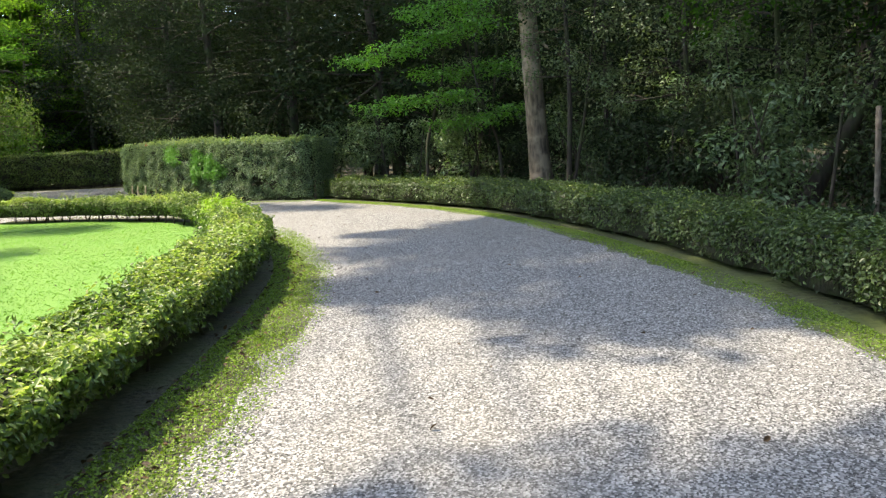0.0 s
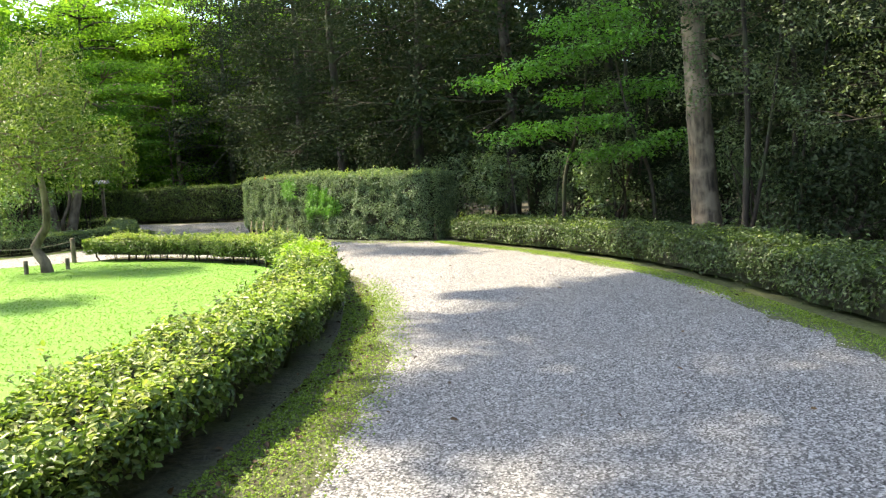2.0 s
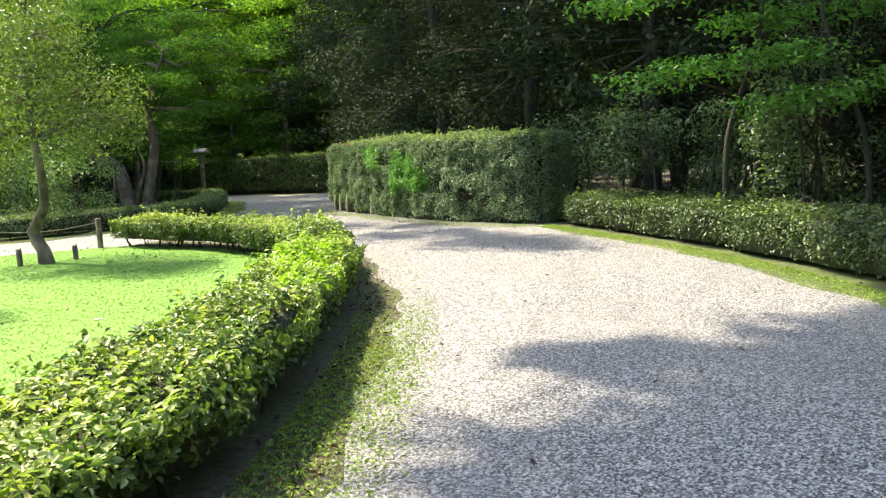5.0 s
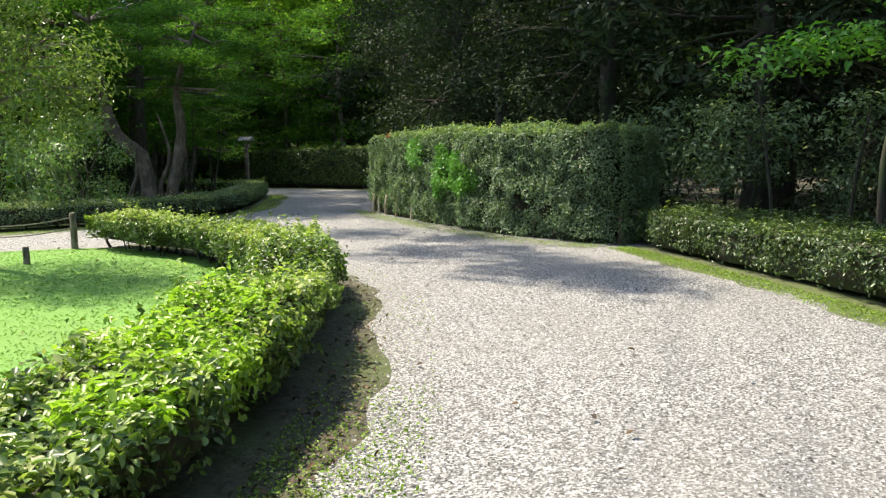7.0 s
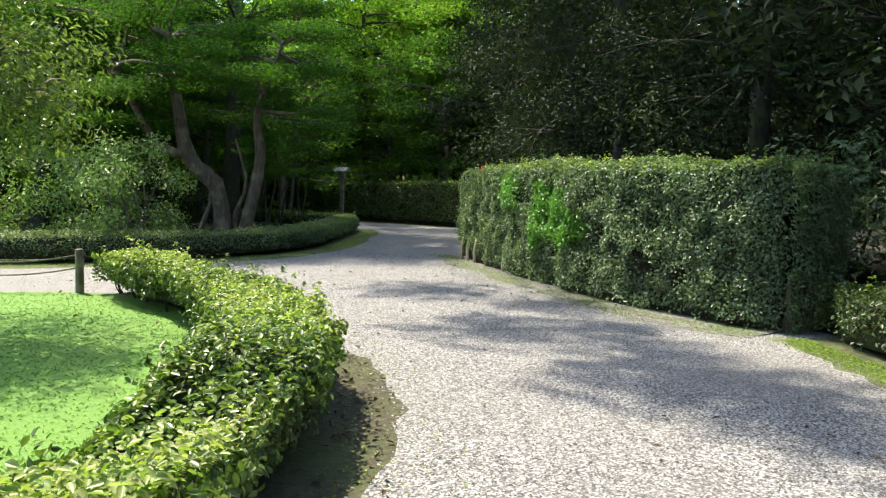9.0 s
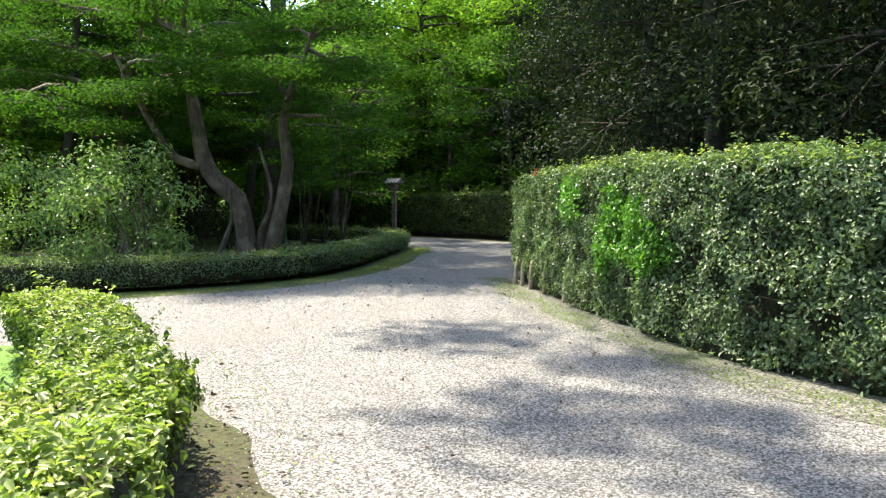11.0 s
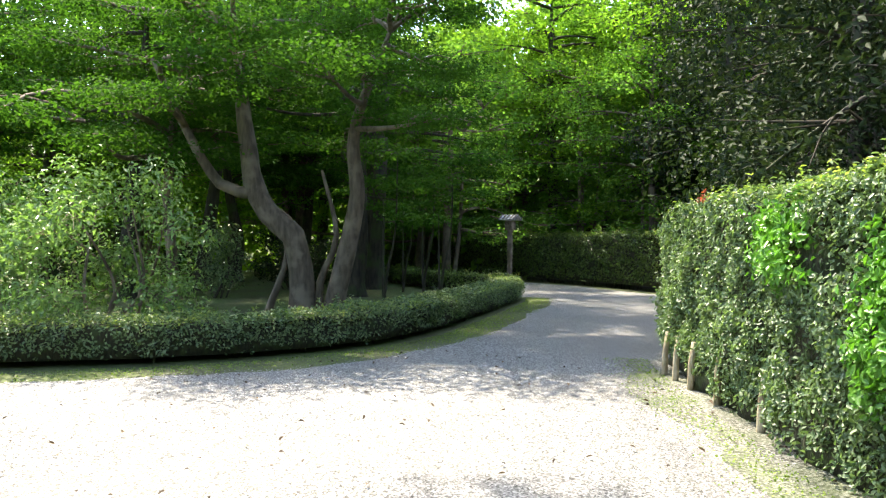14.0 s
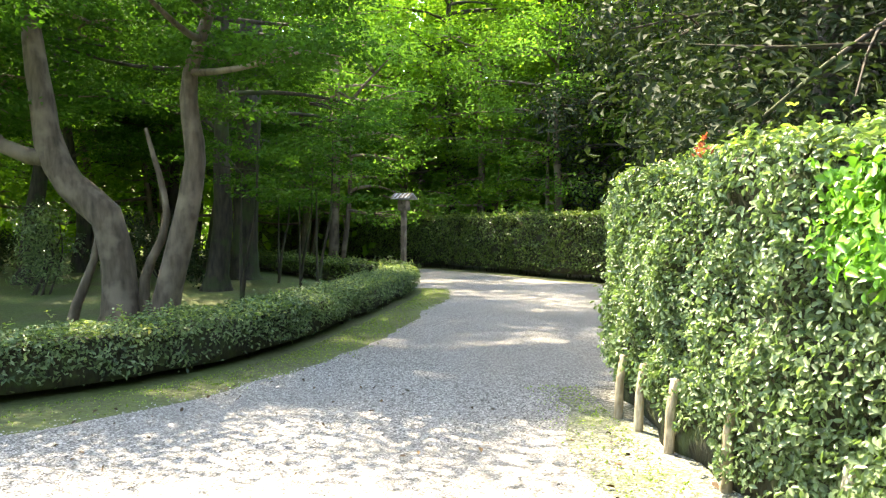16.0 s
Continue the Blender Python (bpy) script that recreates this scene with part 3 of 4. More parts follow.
# understorey trees with fine greyish foliage beside the pale trunk
for x, y, h, z0 in [(2.95, 17.2, 7.0, 2.5), (4.0, 18.2, 7.0, 1.9), (5.0, 15.4, 6.5, 1.6), (5.6, 12.6, 6.0, 1.8), (6.4, 8.6, 6.5, 1.9), (1.2, 22.2, 7.5, 2.2)]:
    tree("understorey_tree", "slim understorey tree with fine dull green foliage", (x, y, 0), [[(0, 0, 0, 0.06), (0.1, 0.05, h * 0.4, 0.05), (-0.1, 0, h, 0.015)], [(0.1, 0.1, 0, 0.04), (0.5, 0, h * 0.35, 0.03), (0.8, 0.1, h * 0.7, 0.012)]],
         ball_clumps(20, z0, h, 1.25, 0.62, 0.7), 0.075, M_DIM, M_DARKBARK, 620, 0.4, 0.5, 0.2, 0.03)

# the young tree with fresh layered sprays
tree("young_tree", "slender young tree with fresh green layered sprays", (-0.3, 20.6, 0),
     [[(0.0, 0, 0, 0.05), (0.05, 0.1, 1.5, 0.045), (0.5, 0, 3, 0.03), (0.7, 0.2, 5, 0.015)], [(2.0, -0.6, 0, 0.05), (1.9, -0.6, 1.4, 0.04), (1.5, -0.5, 2.6, 0.03), (1.2, -0.2, 4.2, 0.015)]],
     [(-1.5, -0.6, 3.75, 1.0, .8, .12), (-0.6, -0.5, 4.0, 1.1, .9, .16), (0.5, -0.4, 4.3, 1.2, .9, .2), (1.4, -0.3, 4.6, 1.2, .9, .25), (-1.1, -0.7, 2.5, .9, .7, .12), (-0.2, -0.6, 2.65, 1.1, .8, .12), (0.9, -0.7, 2.75, 1.0, .8, .12),
      (0.7, -0.9, 2.0, .9, .6, .10), (1.5, -0.9, 2.1, 1.0, .7, .12), (2.3, -0.8, 2.3, .8, .7, .12), (0.6, 0.2, 3.4, 1.2, .9, .18), (2.0, 0.0, 3.5, 1.1, .9, .2), (1.2, 0.3, 5.2, 1.2, 1.0, .3), (0.1, 0.2, 5.0, 1.0, 1, .25)],
     0.11, M_FRESH, M_DARKBARK, 560, 0.7, 0.5, 0.1, 0.025, droop=0.28)

# shrub beside the tall hedge's end
tree("shrub", "dark glossy shrub beside the tall hedge", (-2.3, 23.2, 0),
     [[(0, 0, 0, 0.035), (0.05, 0, 0.8, 0.03), (-0.2, 0, 1.7, 0.015)], [(0.3, -0.2, 0, 0.03), (0.5, -0.2, 0.8, 0.025), (0.7, -0.2, 1.8, 0.012)]],
     [(-.3, 0, 1.3, .6, .6, .5), (.2, -.2, 1.7, .6, .6, .45), (.7, 0, 1.3, .55, .5, .45), (-.1, .3, 2.0, .5, .5, .35), (0.9, -.2, 1.8, .45, .45, .4), (0.1, -.4, 1.0, .4, .35, .3)], 0.10, M_TALL, M_DARKBARK, 1300, 0.4, 0.45, 0.3, 0.02, "shrub")

# dark undergrowth at the foot of the wood
def bush(label, z1, mat):
    st = [[(rng.uniform(-.3, .3), rng.uniform(-.3, .3), 0, 0.025), (rng.uniform(-.5, .5), rng.uniform(-.5, .5), z1 * 0.5, 0.018), (rng.uniform(-.7, .7), rng.uniform(-.7, .7), z1 * 0.95, 0.008)] for _ in range(5)]
    cl = [(rng.uniform(-.8, .8), rng.uniform(-.8, .8), z, .5, .5, .35) for z in np.linspace(0.35, z1, 11)]
    return tree("bush", label, (0, 0, 0), st, cl, 0.10, mat, M_DARKBARK, 700, 0.4, 0.45, 0.2, 0.015, "bush")


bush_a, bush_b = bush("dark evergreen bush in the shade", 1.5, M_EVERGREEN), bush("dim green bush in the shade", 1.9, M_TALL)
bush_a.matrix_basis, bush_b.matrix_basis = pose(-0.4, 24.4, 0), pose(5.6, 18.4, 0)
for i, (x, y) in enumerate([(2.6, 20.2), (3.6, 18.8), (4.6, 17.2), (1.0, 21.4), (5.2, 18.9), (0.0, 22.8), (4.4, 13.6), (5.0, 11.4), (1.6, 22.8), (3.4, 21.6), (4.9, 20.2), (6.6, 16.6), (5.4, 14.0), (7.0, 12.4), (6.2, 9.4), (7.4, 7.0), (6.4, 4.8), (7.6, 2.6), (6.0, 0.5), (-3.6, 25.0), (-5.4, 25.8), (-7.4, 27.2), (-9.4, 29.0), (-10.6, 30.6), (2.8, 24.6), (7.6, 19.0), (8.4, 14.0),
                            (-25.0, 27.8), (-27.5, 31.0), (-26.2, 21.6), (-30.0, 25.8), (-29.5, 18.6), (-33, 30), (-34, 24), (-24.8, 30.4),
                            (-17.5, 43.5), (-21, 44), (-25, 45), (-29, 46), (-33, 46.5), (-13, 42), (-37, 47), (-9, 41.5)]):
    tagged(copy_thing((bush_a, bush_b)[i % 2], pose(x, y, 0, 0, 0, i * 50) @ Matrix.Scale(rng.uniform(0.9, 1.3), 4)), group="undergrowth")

# slender stems of the undergrowth
def sapling(at, h, lean, leafy):
    tree("sapling", "thin bare-stemmed sapling in the shady undergrowth", at, [[(0, 0, 0, 0.03), (lean * 0.4, 0, h * 0.5, 0.024), (lean, 0.1, h, 0.01)]],
         [(lean + rng.uniform(-.4, .4), rng.uniform(-.4, .4), h * f, .5, .5, .25) for f in leafy], 0.09, M_TALL, M_DARKBARK, 420, 0.6, 0.45, 0.2, 0.012, "sapling")


for x, y, h, lean in [(-1.5, 22.6, 2.4, -0.3), (-0.6, 22.0, 2.0, 0.25), (0.9, 20.6, 2.6, -0.2), (3.8, 17.0, 2.6, 0.2), (4.6, 14.6, 2.4, 0.3), (4.9, 12.2, 2.8, -0.2), (5.4, 10.4, 2.2, 0.3), (3.2, 20.4, 2.8, 0.3), (5.6, 16.4, 3.0, -0.3), (4.3, 18.6, 2.2, 0.1), (6.2, 13.0, 2.6, 0.2)]:
    sapling((x, y, 0), h, lean, (0.5, 0.8, 1.0))

# a leaning trunk and an upright pole in the shade
tree("leaning_tree", "dark tree whose trunk leans over", (5.6, 11.6, 0), [[(0, 0, 0, 0.16), (0.5, 0.1, 0.9, 0.12), (1.2, 0.2, 2.0, 0.10), (1.6, 0.3, 3.6, 0.08), (1.7, 0.3, 5.5, 0.04)]],
     ball_clumps(12, 3.2, 6.5, 1.8, 1.0), 0.12, M_MAPLE, M_DARKBARK, 420)
pole = tagged(new("pole"), "weathered upright wooden support pole", "pole")
pole.location = (5.2, 8.9, 0)
part("shaft", tubes("shaft", [tube_arrays([(0, 0, 0), (0.01, 0, 0.8), (0.0, 0, 1.62), (0.0, 0, 1.63)], [0.035, 0.034, 0.033, 0.002], 9)], M_POST), pole)

# ---- the lawn's small tree with its stakes, posts and ropes ----
tree("lawn_tree", "small round tree with olive green drooping leaves on the lawn", (-10.85, 16.75, 0),
     [[(0, 0, 0, 0.13), (-0.05, 0, 0.25, 0.11), (-0.28, 0.05, 0.55, 0.10), (0.02, 0.05, 0.95, 0.08), (0.10, 0.0, 1.5, 0.07), (0.0, 0.0, 2.4, 0.05), (0.0, 0, 3.6, 0.015)]],
     [(-1.2, .2, 2.2, .75, .75, .5), (1.1, -.2, 2.2, .75, .7, .5), (.2, -1.0, 2.2, .75, .7, .5), (0, 1.0, 2.3, .75, .7, .5), (-.9, -.7, 2.8, .85, .8, .6), (.9, -.7, 2.85, .85, .8, .6), (.9, .7, 2.8, .85, .8, .6), (-.9, .8, 2.8, .85, .8, .6),
      (0, 0, 3.1, 1.0, 1.0, .6), (-.6, 0, 3.6, .8, .8, .5), (.6, 0, 3.6, .8, .8, .5), (1.5, 0.1, 2.55, .5, .5, .5), (0, .2, 4.1, .9, .9, .5), (-1.5, -.2, 2.6, .5, .5, .5), (.9, -.5, 3.6, .8, .8, .5), (-.9, .3, 4.0, .8, .8, .5), (.5, -.2, 4.5, .8, .8, .5), (1.7, .3, 2.3, .35, .35, .5)], 0.085, M_WILLOWY, M_BARK, 1250, 0.3, 0.34, 0.35, 0.04, droop=0.35)


def post(name, at, h, r, label):
    ob = tagged(new(name), label, "post")
    ob.location = at
    part("shaft", tubes("shaft", [tube_arrays([(0, 0, 0), (0.004, 0, h * 0.5), (0, 0, h - 0.012), (0, 0, h)], [r, r * 0.97, r * 0.95, r * 0.8], 12, 0.01)], M_POST), ob)
    part("cap", tubes("cap", [tube_arrays([(0, 0, h), (0, 0, h + 0.004), (0, 0, h + 0.005)], [r * 0.8, r * 0.75, 0.001], 12)], M_STAKE, False), ob, "pale sawn top")
    return ob


POSTS = [(-11.75, 18.8), (-13.3, 17.5), (-15.3, 16.1), (-17.6, 14.9), (-20.2, 13.8)]
for x, y in POSTS:
    tagged(post("rope_post", (x, y, 0), 0.60, 0.055, "round weathered wooden post of the rope barrier"), group="rope posts")
for i, ((xa, ya), (xb, yb)) in enumerate(zip(POSTS, POSTS[1:])):
    rope = tagged(new("rope"), "sagging rope tied between wooden posts", "rope", "ropes")
    t = np.linspace(0, 1, 14)[:, None]
    for z in (0.53, 0.36):
        line = np.array([[xa, ya, z]]) * (1 - t) + np.array([[xb, yb, z]]) * t
        line[:, 2] -= 0.11 * 4 * (t * (1 - t))[:, 0]
        part("strand", tubes("strand", [tube_arrays(line, np.full(14, 0.011), 6)], M_ROPE), rope)
for x, y, h in [(-11.1, 16.45, 0.30), (-10.75, 17.25, 0.26)]:
    tagged(post("tree_stake", (x, y, 0), h, 0.045, "short round wooden stake beside the lawn tree"), group="tree stakes")

# ---- the maples beyond the corner hedge ----
def maple(label, at, stems, clumps, mat, leaf=0.085, per=800, bark=M_BARK):
    return tree("maple_tree", label, at, stems, clumps, leaf, mat, bark, per, 0.78, 0.75, 0.15, 0.07)


old_maple = maple("old maple with a forked leaning trunk", (-18.1, 26.3, 0),
      [[(0, 0, -0.05, 0.50), (0.03, 0.03, 0.35, 0.31), (-0.02, -0.02, 1.2, 0.26), (-0.12, -0.15, 1.9, 0.25), (-0.55, -0.52, 2.4, 0.24), (-0.8, -0.74, 3.0, 0.22), (-0.88, -0.8, 3.6, 0.19), (-1.02, -0.9, 4.6, 0.16), (-1.15, -1.0, 6.3, 0.05)],
       [(-0.72, -0.68, 2.8, 0.15), (-1.25, -1.3, 3.0, 0.12), (-1.6, -1.95, 4.2, 0.09), (-2.1, -2.5, 5.7, 0.04)],
       [(0.45, 0.5, -0.05, 0.38), (0.45, 0.55, 0.5, 0.23), (0.6, 0.72, 1.5, 0.20), (0.75, 0.9, 2.8, 0.17), (0.7, 0.85, 4.2, 0.12), (1.2, 1.4, 6.3, 0.04)],
       [(0.3, 0.35, 0, 0.10), (0.25, 0.3, 0.9, 0.08), (0.5, 0.55, 1.9, 0.06), (0.3, 0.3, 3.3, 0.03)],
       [(-0.45, -0.6, 0, 0.10), (-0.38, -0.5, 0.5, 0.08), (-0.22, -0.3, 1.2, 0.06), (-0.3, -0.2, 1.8, 0.02)]],
      layer_clumps(24, 3.9, 7.6, 4.3, 1.4), M_MAPLE)
old_maple.scale = (0.84, 0.84, 0.84)
maple("spreading maple with layered foliage", (-21.6, 25.2, 0),
      [[(0, 0, 0, 0.16), (-0.15, 0.1, 1.0, 0.12), (0.1, -0.1, 2.4, 0.10), (0.8, -0.2, 4.2, 0.07), (1.3, 0, 6.0, 0.03)]],
      [*layer_clumps(18, 2.9, 6.6, 2.7, 1.3), (3.8, -0.8, 3.9, 1.2, 1.0, .18), (5.0, -1.4, 4.1, 1.0, .8, .14), (3.4, -3.6, 3.3, 1.1, 1, .2), (3.4, -2.2, 3.0, 1, .9, .16)], M_MAPLE)
for x, y, s, a in [(-23.6, 31.0, 1.05, 50), (-26.0, 25.6, 1.1, 170), (-28.4, 28.6, 1.15, 20), (-30.5, 22.5, 1.1, 110), (-29.6, 34.4, 1.0, 70), (-33.4, 34.8, 1.1, 140), (-32.8, 31.6, 1.05, 200)]:
    maple("dark-trunked maple of the mossy grove", (x, y, 0),
          [[(0, 0, -0.05, 0.42), (0.03, 0, 0.4, 0.27), (0.1, 0.1, 1.6, 0.22), (0.4 * math.cos(a), 0.4 * math.sin(a), 3.6, 0.16), (0.8 * math.cos(a), 0.8 * math.sin(a), 7, 0.06)]],
          layer_clumps(22, 3.4 * s, 8.2 * s, 3.6, 1.5), M_MAPLE, 0.11, 430, M_DARKBARK)
for x, y, h in [(-19.2, 28.85, 2.4), (-20.4, 31.4, 2.2), (-24.6, 33.4, 2.8), (-22.6, 32.6, 2.6)]:
    tree("young_maple", "thin young maple on the moss", (x, y, 0), [[(0, 0, 0, 0.04), (0.1, 0.05, 0.9, 0.03), (0.3, 0.1, 1.8, 0.02), (0.35, 0.1, h + 1, 0.01)], [(0, 0.02, 0.05, 0.03), (-0.15, 0.1, 1.0, 0.025), (-0.3, 0.2, h, 0.012)]],
         layer_clumps(7, 1.9, h + 1.2, 1.0, 0.8), 0.09, M_MAPLE, M_DARKBARK, 380, 0.75, 0.7, 0.1, 0.02)

# shrub thicket behind the corner hedge
tree("shrub", "light green bushy shrub behind the low hedge", (-17.0, 22.6, 0),
     [[(rng.uniform(-.5, .5), rng.uniform(-.5, .5), 0, 0.03), (rng.uniform(-.7, .7), rng.uniform(-.7, .7), 0.8, 0.022), (rng.uniform(-1, 1), rng.uniform(-.9, .9), 1.9, 0.01)] for _ in range(7)],
     [(rng.uniform(-1.3, 1.3), rng.uniform(-1.2, 1.2), z, .55, .55, .4) for z in np.linspace(0.4, 2.3, 26)], 0.085, M_SHRUB, M_BARK, 1150, 0.35, 0.42, 0.2, 0.02, "shrub")
tree("shrub", "light green bushy shrub in the shade of the maples", (-19.4, 20.2, 0),
     [[(rng.uniform(-.5, .5), rng.uniform(-.5, .5), 0, 0.03), (rng.uniform(-.7, .7), rng.uniform(-.7, .7), 0.8, 0.022), (rng.uniform(-1, 1), rng.uniform(-.9, .9), 1.9, 0.01)] for _ in range(7)],
     [(rng.uniform(-1.4, 1.4), rng.uniform(-1.2, 1.2), z, .6, .6, .4) for z in np.linspace(0.4, 2.2, 20)], 0.09, M_SHRUB, M_BARK, 900, 0.35, 0.42, 0.2, 0.02, "shrub")

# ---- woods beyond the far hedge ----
lit = maple("tall maple with sunlight put into its yellow-green leaf colour", (-25, 47.5, 0), [[(0, 0, 0, 0.25), (0.2, 0, 3, 0.2), (-0.2, 0.2, 7, 0.14), (0, 0, 11, 0.05)]], layer_clumps(46, 2.4, 12.5, 3.7, 1.6, 0.26), M_SUNLITMAPLE, 0.15, 170, M_DARKBARK)
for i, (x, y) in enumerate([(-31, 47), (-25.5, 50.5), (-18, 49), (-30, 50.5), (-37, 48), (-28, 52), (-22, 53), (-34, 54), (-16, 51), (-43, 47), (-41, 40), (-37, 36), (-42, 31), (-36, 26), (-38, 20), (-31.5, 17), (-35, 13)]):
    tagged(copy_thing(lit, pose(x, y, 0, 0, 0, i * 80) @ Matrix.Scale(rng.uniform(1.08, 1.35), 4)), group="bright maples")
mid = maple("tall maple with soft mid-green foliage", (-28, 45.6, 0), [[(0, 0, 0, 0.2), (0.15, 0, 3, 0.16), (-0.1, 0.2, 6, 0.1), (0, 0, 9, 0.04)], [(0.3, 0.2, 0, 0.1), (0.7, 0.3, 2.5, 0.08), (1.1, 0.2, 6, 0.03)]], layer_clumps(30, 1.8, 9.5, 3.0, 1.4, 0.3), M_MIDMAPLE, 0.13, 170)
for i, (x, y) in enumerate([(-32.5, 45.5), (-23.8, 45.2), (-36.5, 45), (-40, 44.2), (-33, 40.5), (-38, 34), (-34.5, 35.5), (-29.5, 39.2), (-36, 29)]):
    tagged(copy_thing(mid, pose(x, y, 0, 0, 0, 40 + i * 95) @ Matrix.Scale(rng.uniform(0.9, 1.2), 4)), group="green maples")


def far_woods(name, a0, a1, dist, z1, count, mat, leaf):
    """A belt of foliage round the garden that nobody could count."""
    a = np.radians(rng.uniform(a0, a1, count))
    d = dist + rng.normal(size=count) * 3.0 + 2.5 * np.sin(a * 23)
    z = z1 * rng.random(count) ** 0.8 * (0.8 + 0.2 * np.sin(a * 31 + 1) * np.sin(a * 13))
    p = np.column_stack([-10 - d * np.sin(a), 18 + d * np.cos(a), z])
    n = np.column_stack([np.sin(a), -np.cos(a), 0 * a + 0.6]) + rng.normal(size=(count, 3)) * 0.6
    return tagged(new(name, leaf_mesh(name, p, n, leaf * rng.uniform(0.6, 1.4, count), mat, oval=False, slim=0.7)), "distant dark woods round the garden", "woods", kind="stuff")


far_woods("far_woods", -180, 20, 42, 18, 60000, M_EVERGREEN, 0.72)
far_woods("far_woods", 12, 70, 42, 17, 42000, M_SUNLITMAPLE, 0.5)
far_woods("far_woods", 70, 180, 42, 13, 25000, M_MAPLE, 0.6)

# ---- bank added all round to block bright low sky behind the woods ----
def rise():
    a = np.linspace(0, 2 * np.pi, 97)[:-1]
    rings = [(40, 0.0), (46, 1.5), (54, 6), (64, 11), (90, 13), (140, 10), (300, -1)]
    v = np.concatenate([np.column_stack([-10 - (d + 2 * np.sin(a * 9)) * np.sin(a), 18 + (d + 2 * np.sin(a * 9)) * np.cos(a), z + 0.5 * (z > 0.1) * np.sin(a * 17) - 0.02 * (z < 0.1)]) for d, z in rings])
    i, j = np.meshgrid(np.arange(len(rings) - 1), np.arange(96), indexing="ij")
    q = np.stack([i * 96 + j, i * 96 + (j + 1) % 96, (i + 1) * 96 + (j + 1) % 96, (i + 1) * 96 + j], -1).reshape(-1, 4)
    return tagged(new("backdrop", from_arrays("backdrop", v, q, M_MOSSFLOOR)), "added bank that hides bright low sky behind the woods", "hillside", kind="structure")


rise()

# ---- added tall trees, mostly out of view, that cast shade from high up ----
TILT_OUT = Vector((SUN_DIR.x, SUN_DIR.y)) / SUN_DIR.z


def shade_caster(at, top, spots, per=460):
    """An added very tall tree with boughs set to shade the given places (x, y, radius) of the ground."""
    clumps = []
    for x, y, r in spots:
        h = top + rng.uniform(-1.5, 1.5)
        clumps.append((x + TILT_OUT.x * h - at[0], y + TILT_OUT.y * h - at[1], h, r, r, r * 0.5))
    tree("shade_caster", "added tall tree, mostly out of view, that casts shade on the garden", (*at, 0), [[(0, 0, -0.1, 0.55), (0, 0, 1, 0.36), (0.2, 0.1, top * 0.4, 0.3), (0, 0.2, top * 0.7, 0.2), (0, 0, top * 0.92, 0.08)]], clumps, 0.28, M_EVERGREEN, M_DARKBARK, per, 0.4, 0.65, 0.0, 0.02)


shade_caster((-15.0, 5.2), 20, [(0.5, 8.0, 1.9), (0.2, 10.6, 2.0), (0.9, 12.4, 1.7), (2.5, 7.4, 1.6), (2.6, 10.2, 2.0), (0.9, 2.0, 1.7), (-0.6, 1.9, 1.2), (2.6, 2.2, 1.6), (1.5, 6.0, 1.3), (-0.6, 7.7, 0.9), (-0.8, 10.6, 0.75), (-1.0, 12.5, 0.7), (-7.6, 12.2, 1.0), (0.2, 0.3, 1.8), (2.6, 0.2, 1.8), (1.6, 13.6, 1.2)])
shade_caster((-10.5, 3.0), 19, [(4.4, 13.5, 1.9), (5.2, 8.4, 2.1), (5.0, 11.0, 2.0), (7.2, 6.0, 2.4), (7.4, 11.0, 2.6), (5.6, 3.4, 2.0), (2.0, 15.4, 1.2), (4.3, 6.9, 1.4), (3.5, 13.2, .8), (2.7, 15.2, .8), (1.6, 17.0, .8), (0.4, 18.9, .9), (-1.0, 20.7, .9), (-0.3, 19.8, .8), (-2.2, 22.1, .8), (4.2, 15.6, 1.3), (8.5, 15, 2.4), (9.5, 8.5, 2.4), (3.7, 6.4, 0.9), (4.0, 4.8, 1.0), (2.9, 5.7, 0.6)])
shade_caster((-26.5, 33.6), 21, [(-3.9, 19.0, 1.2), (-6.0, 20.1, 1.2), (-2.6, 18.3, 0.9), (-8.4, 22.3, 1.3), (-6.4, 22.0, 0.9), (-5.2, 20.8, 0.8), (-4.4, 20.0, 0.8), (-3.2, 19.4, 0.8), (-2.9, 18.9, 0.7), (-2.2, 22.4, 1.4), (-13.5, 27.8, 1.8), (-15.0, 30.5, 2.2), (-11.5, 31, 2.0), (-17.5, 33.5, 2.4), (-14.0, 34.0, 2.4)], 210)
shade_caster((-37.5, 37.0), 20, [(-20, 36.5, 2.6), (-16.5, 37.0, 2.2), (-21, 31.5, 2.2), (-23.5, 34.5, 2.4), (-18.8, 29, 1.6), (-27, 36, 2.0), (-16.2, 40.5, 1.5), (-20, 41, 1.5), (-13, 39.8, 1.4), (-18.4, 38.6, 1.5), (-22.4, 39.2, 1.4)], 330)
shade_caster((-36.0, 28.5), 19, [(-20, 26.6, 1.8), (-26.5, 28.5, 2.2), (-15.4, 26.6, 1.3), (-13.3, 26.0, 1.0), (-12.1, 27.1, 1.1), (-14.3, 27.4, 1.2), (-12.8, 28.8, 1.4), (-15.6, 29.4, 1.4), (-14.8, 25.4, 0.7), (-16.6, 31.6, 1.5), (-14.4, 32.4, 1.5), (-12.4, 31.6, 1.4), (-11.3, 29.2, 1.0), (-13.9, 24.6, 0.7)], 520)
shade_caster((-14.0, 41.5), 18, [(2.4, 19.8, 1.6), (-0.2, 21.7, 1.3), (4.6, 18.0, 2.2), (3.6, 20.8, 1.6), (6.0, 17.4, 1.8), (1.0, 23.4, 1.8), (-2.2, 25.0, 1.8), (4.4, 22.6, 2.4), (7.6, 20, 2.6), (-5.6, 27.6, 2.0), (-8.6, 31, 2.2)])

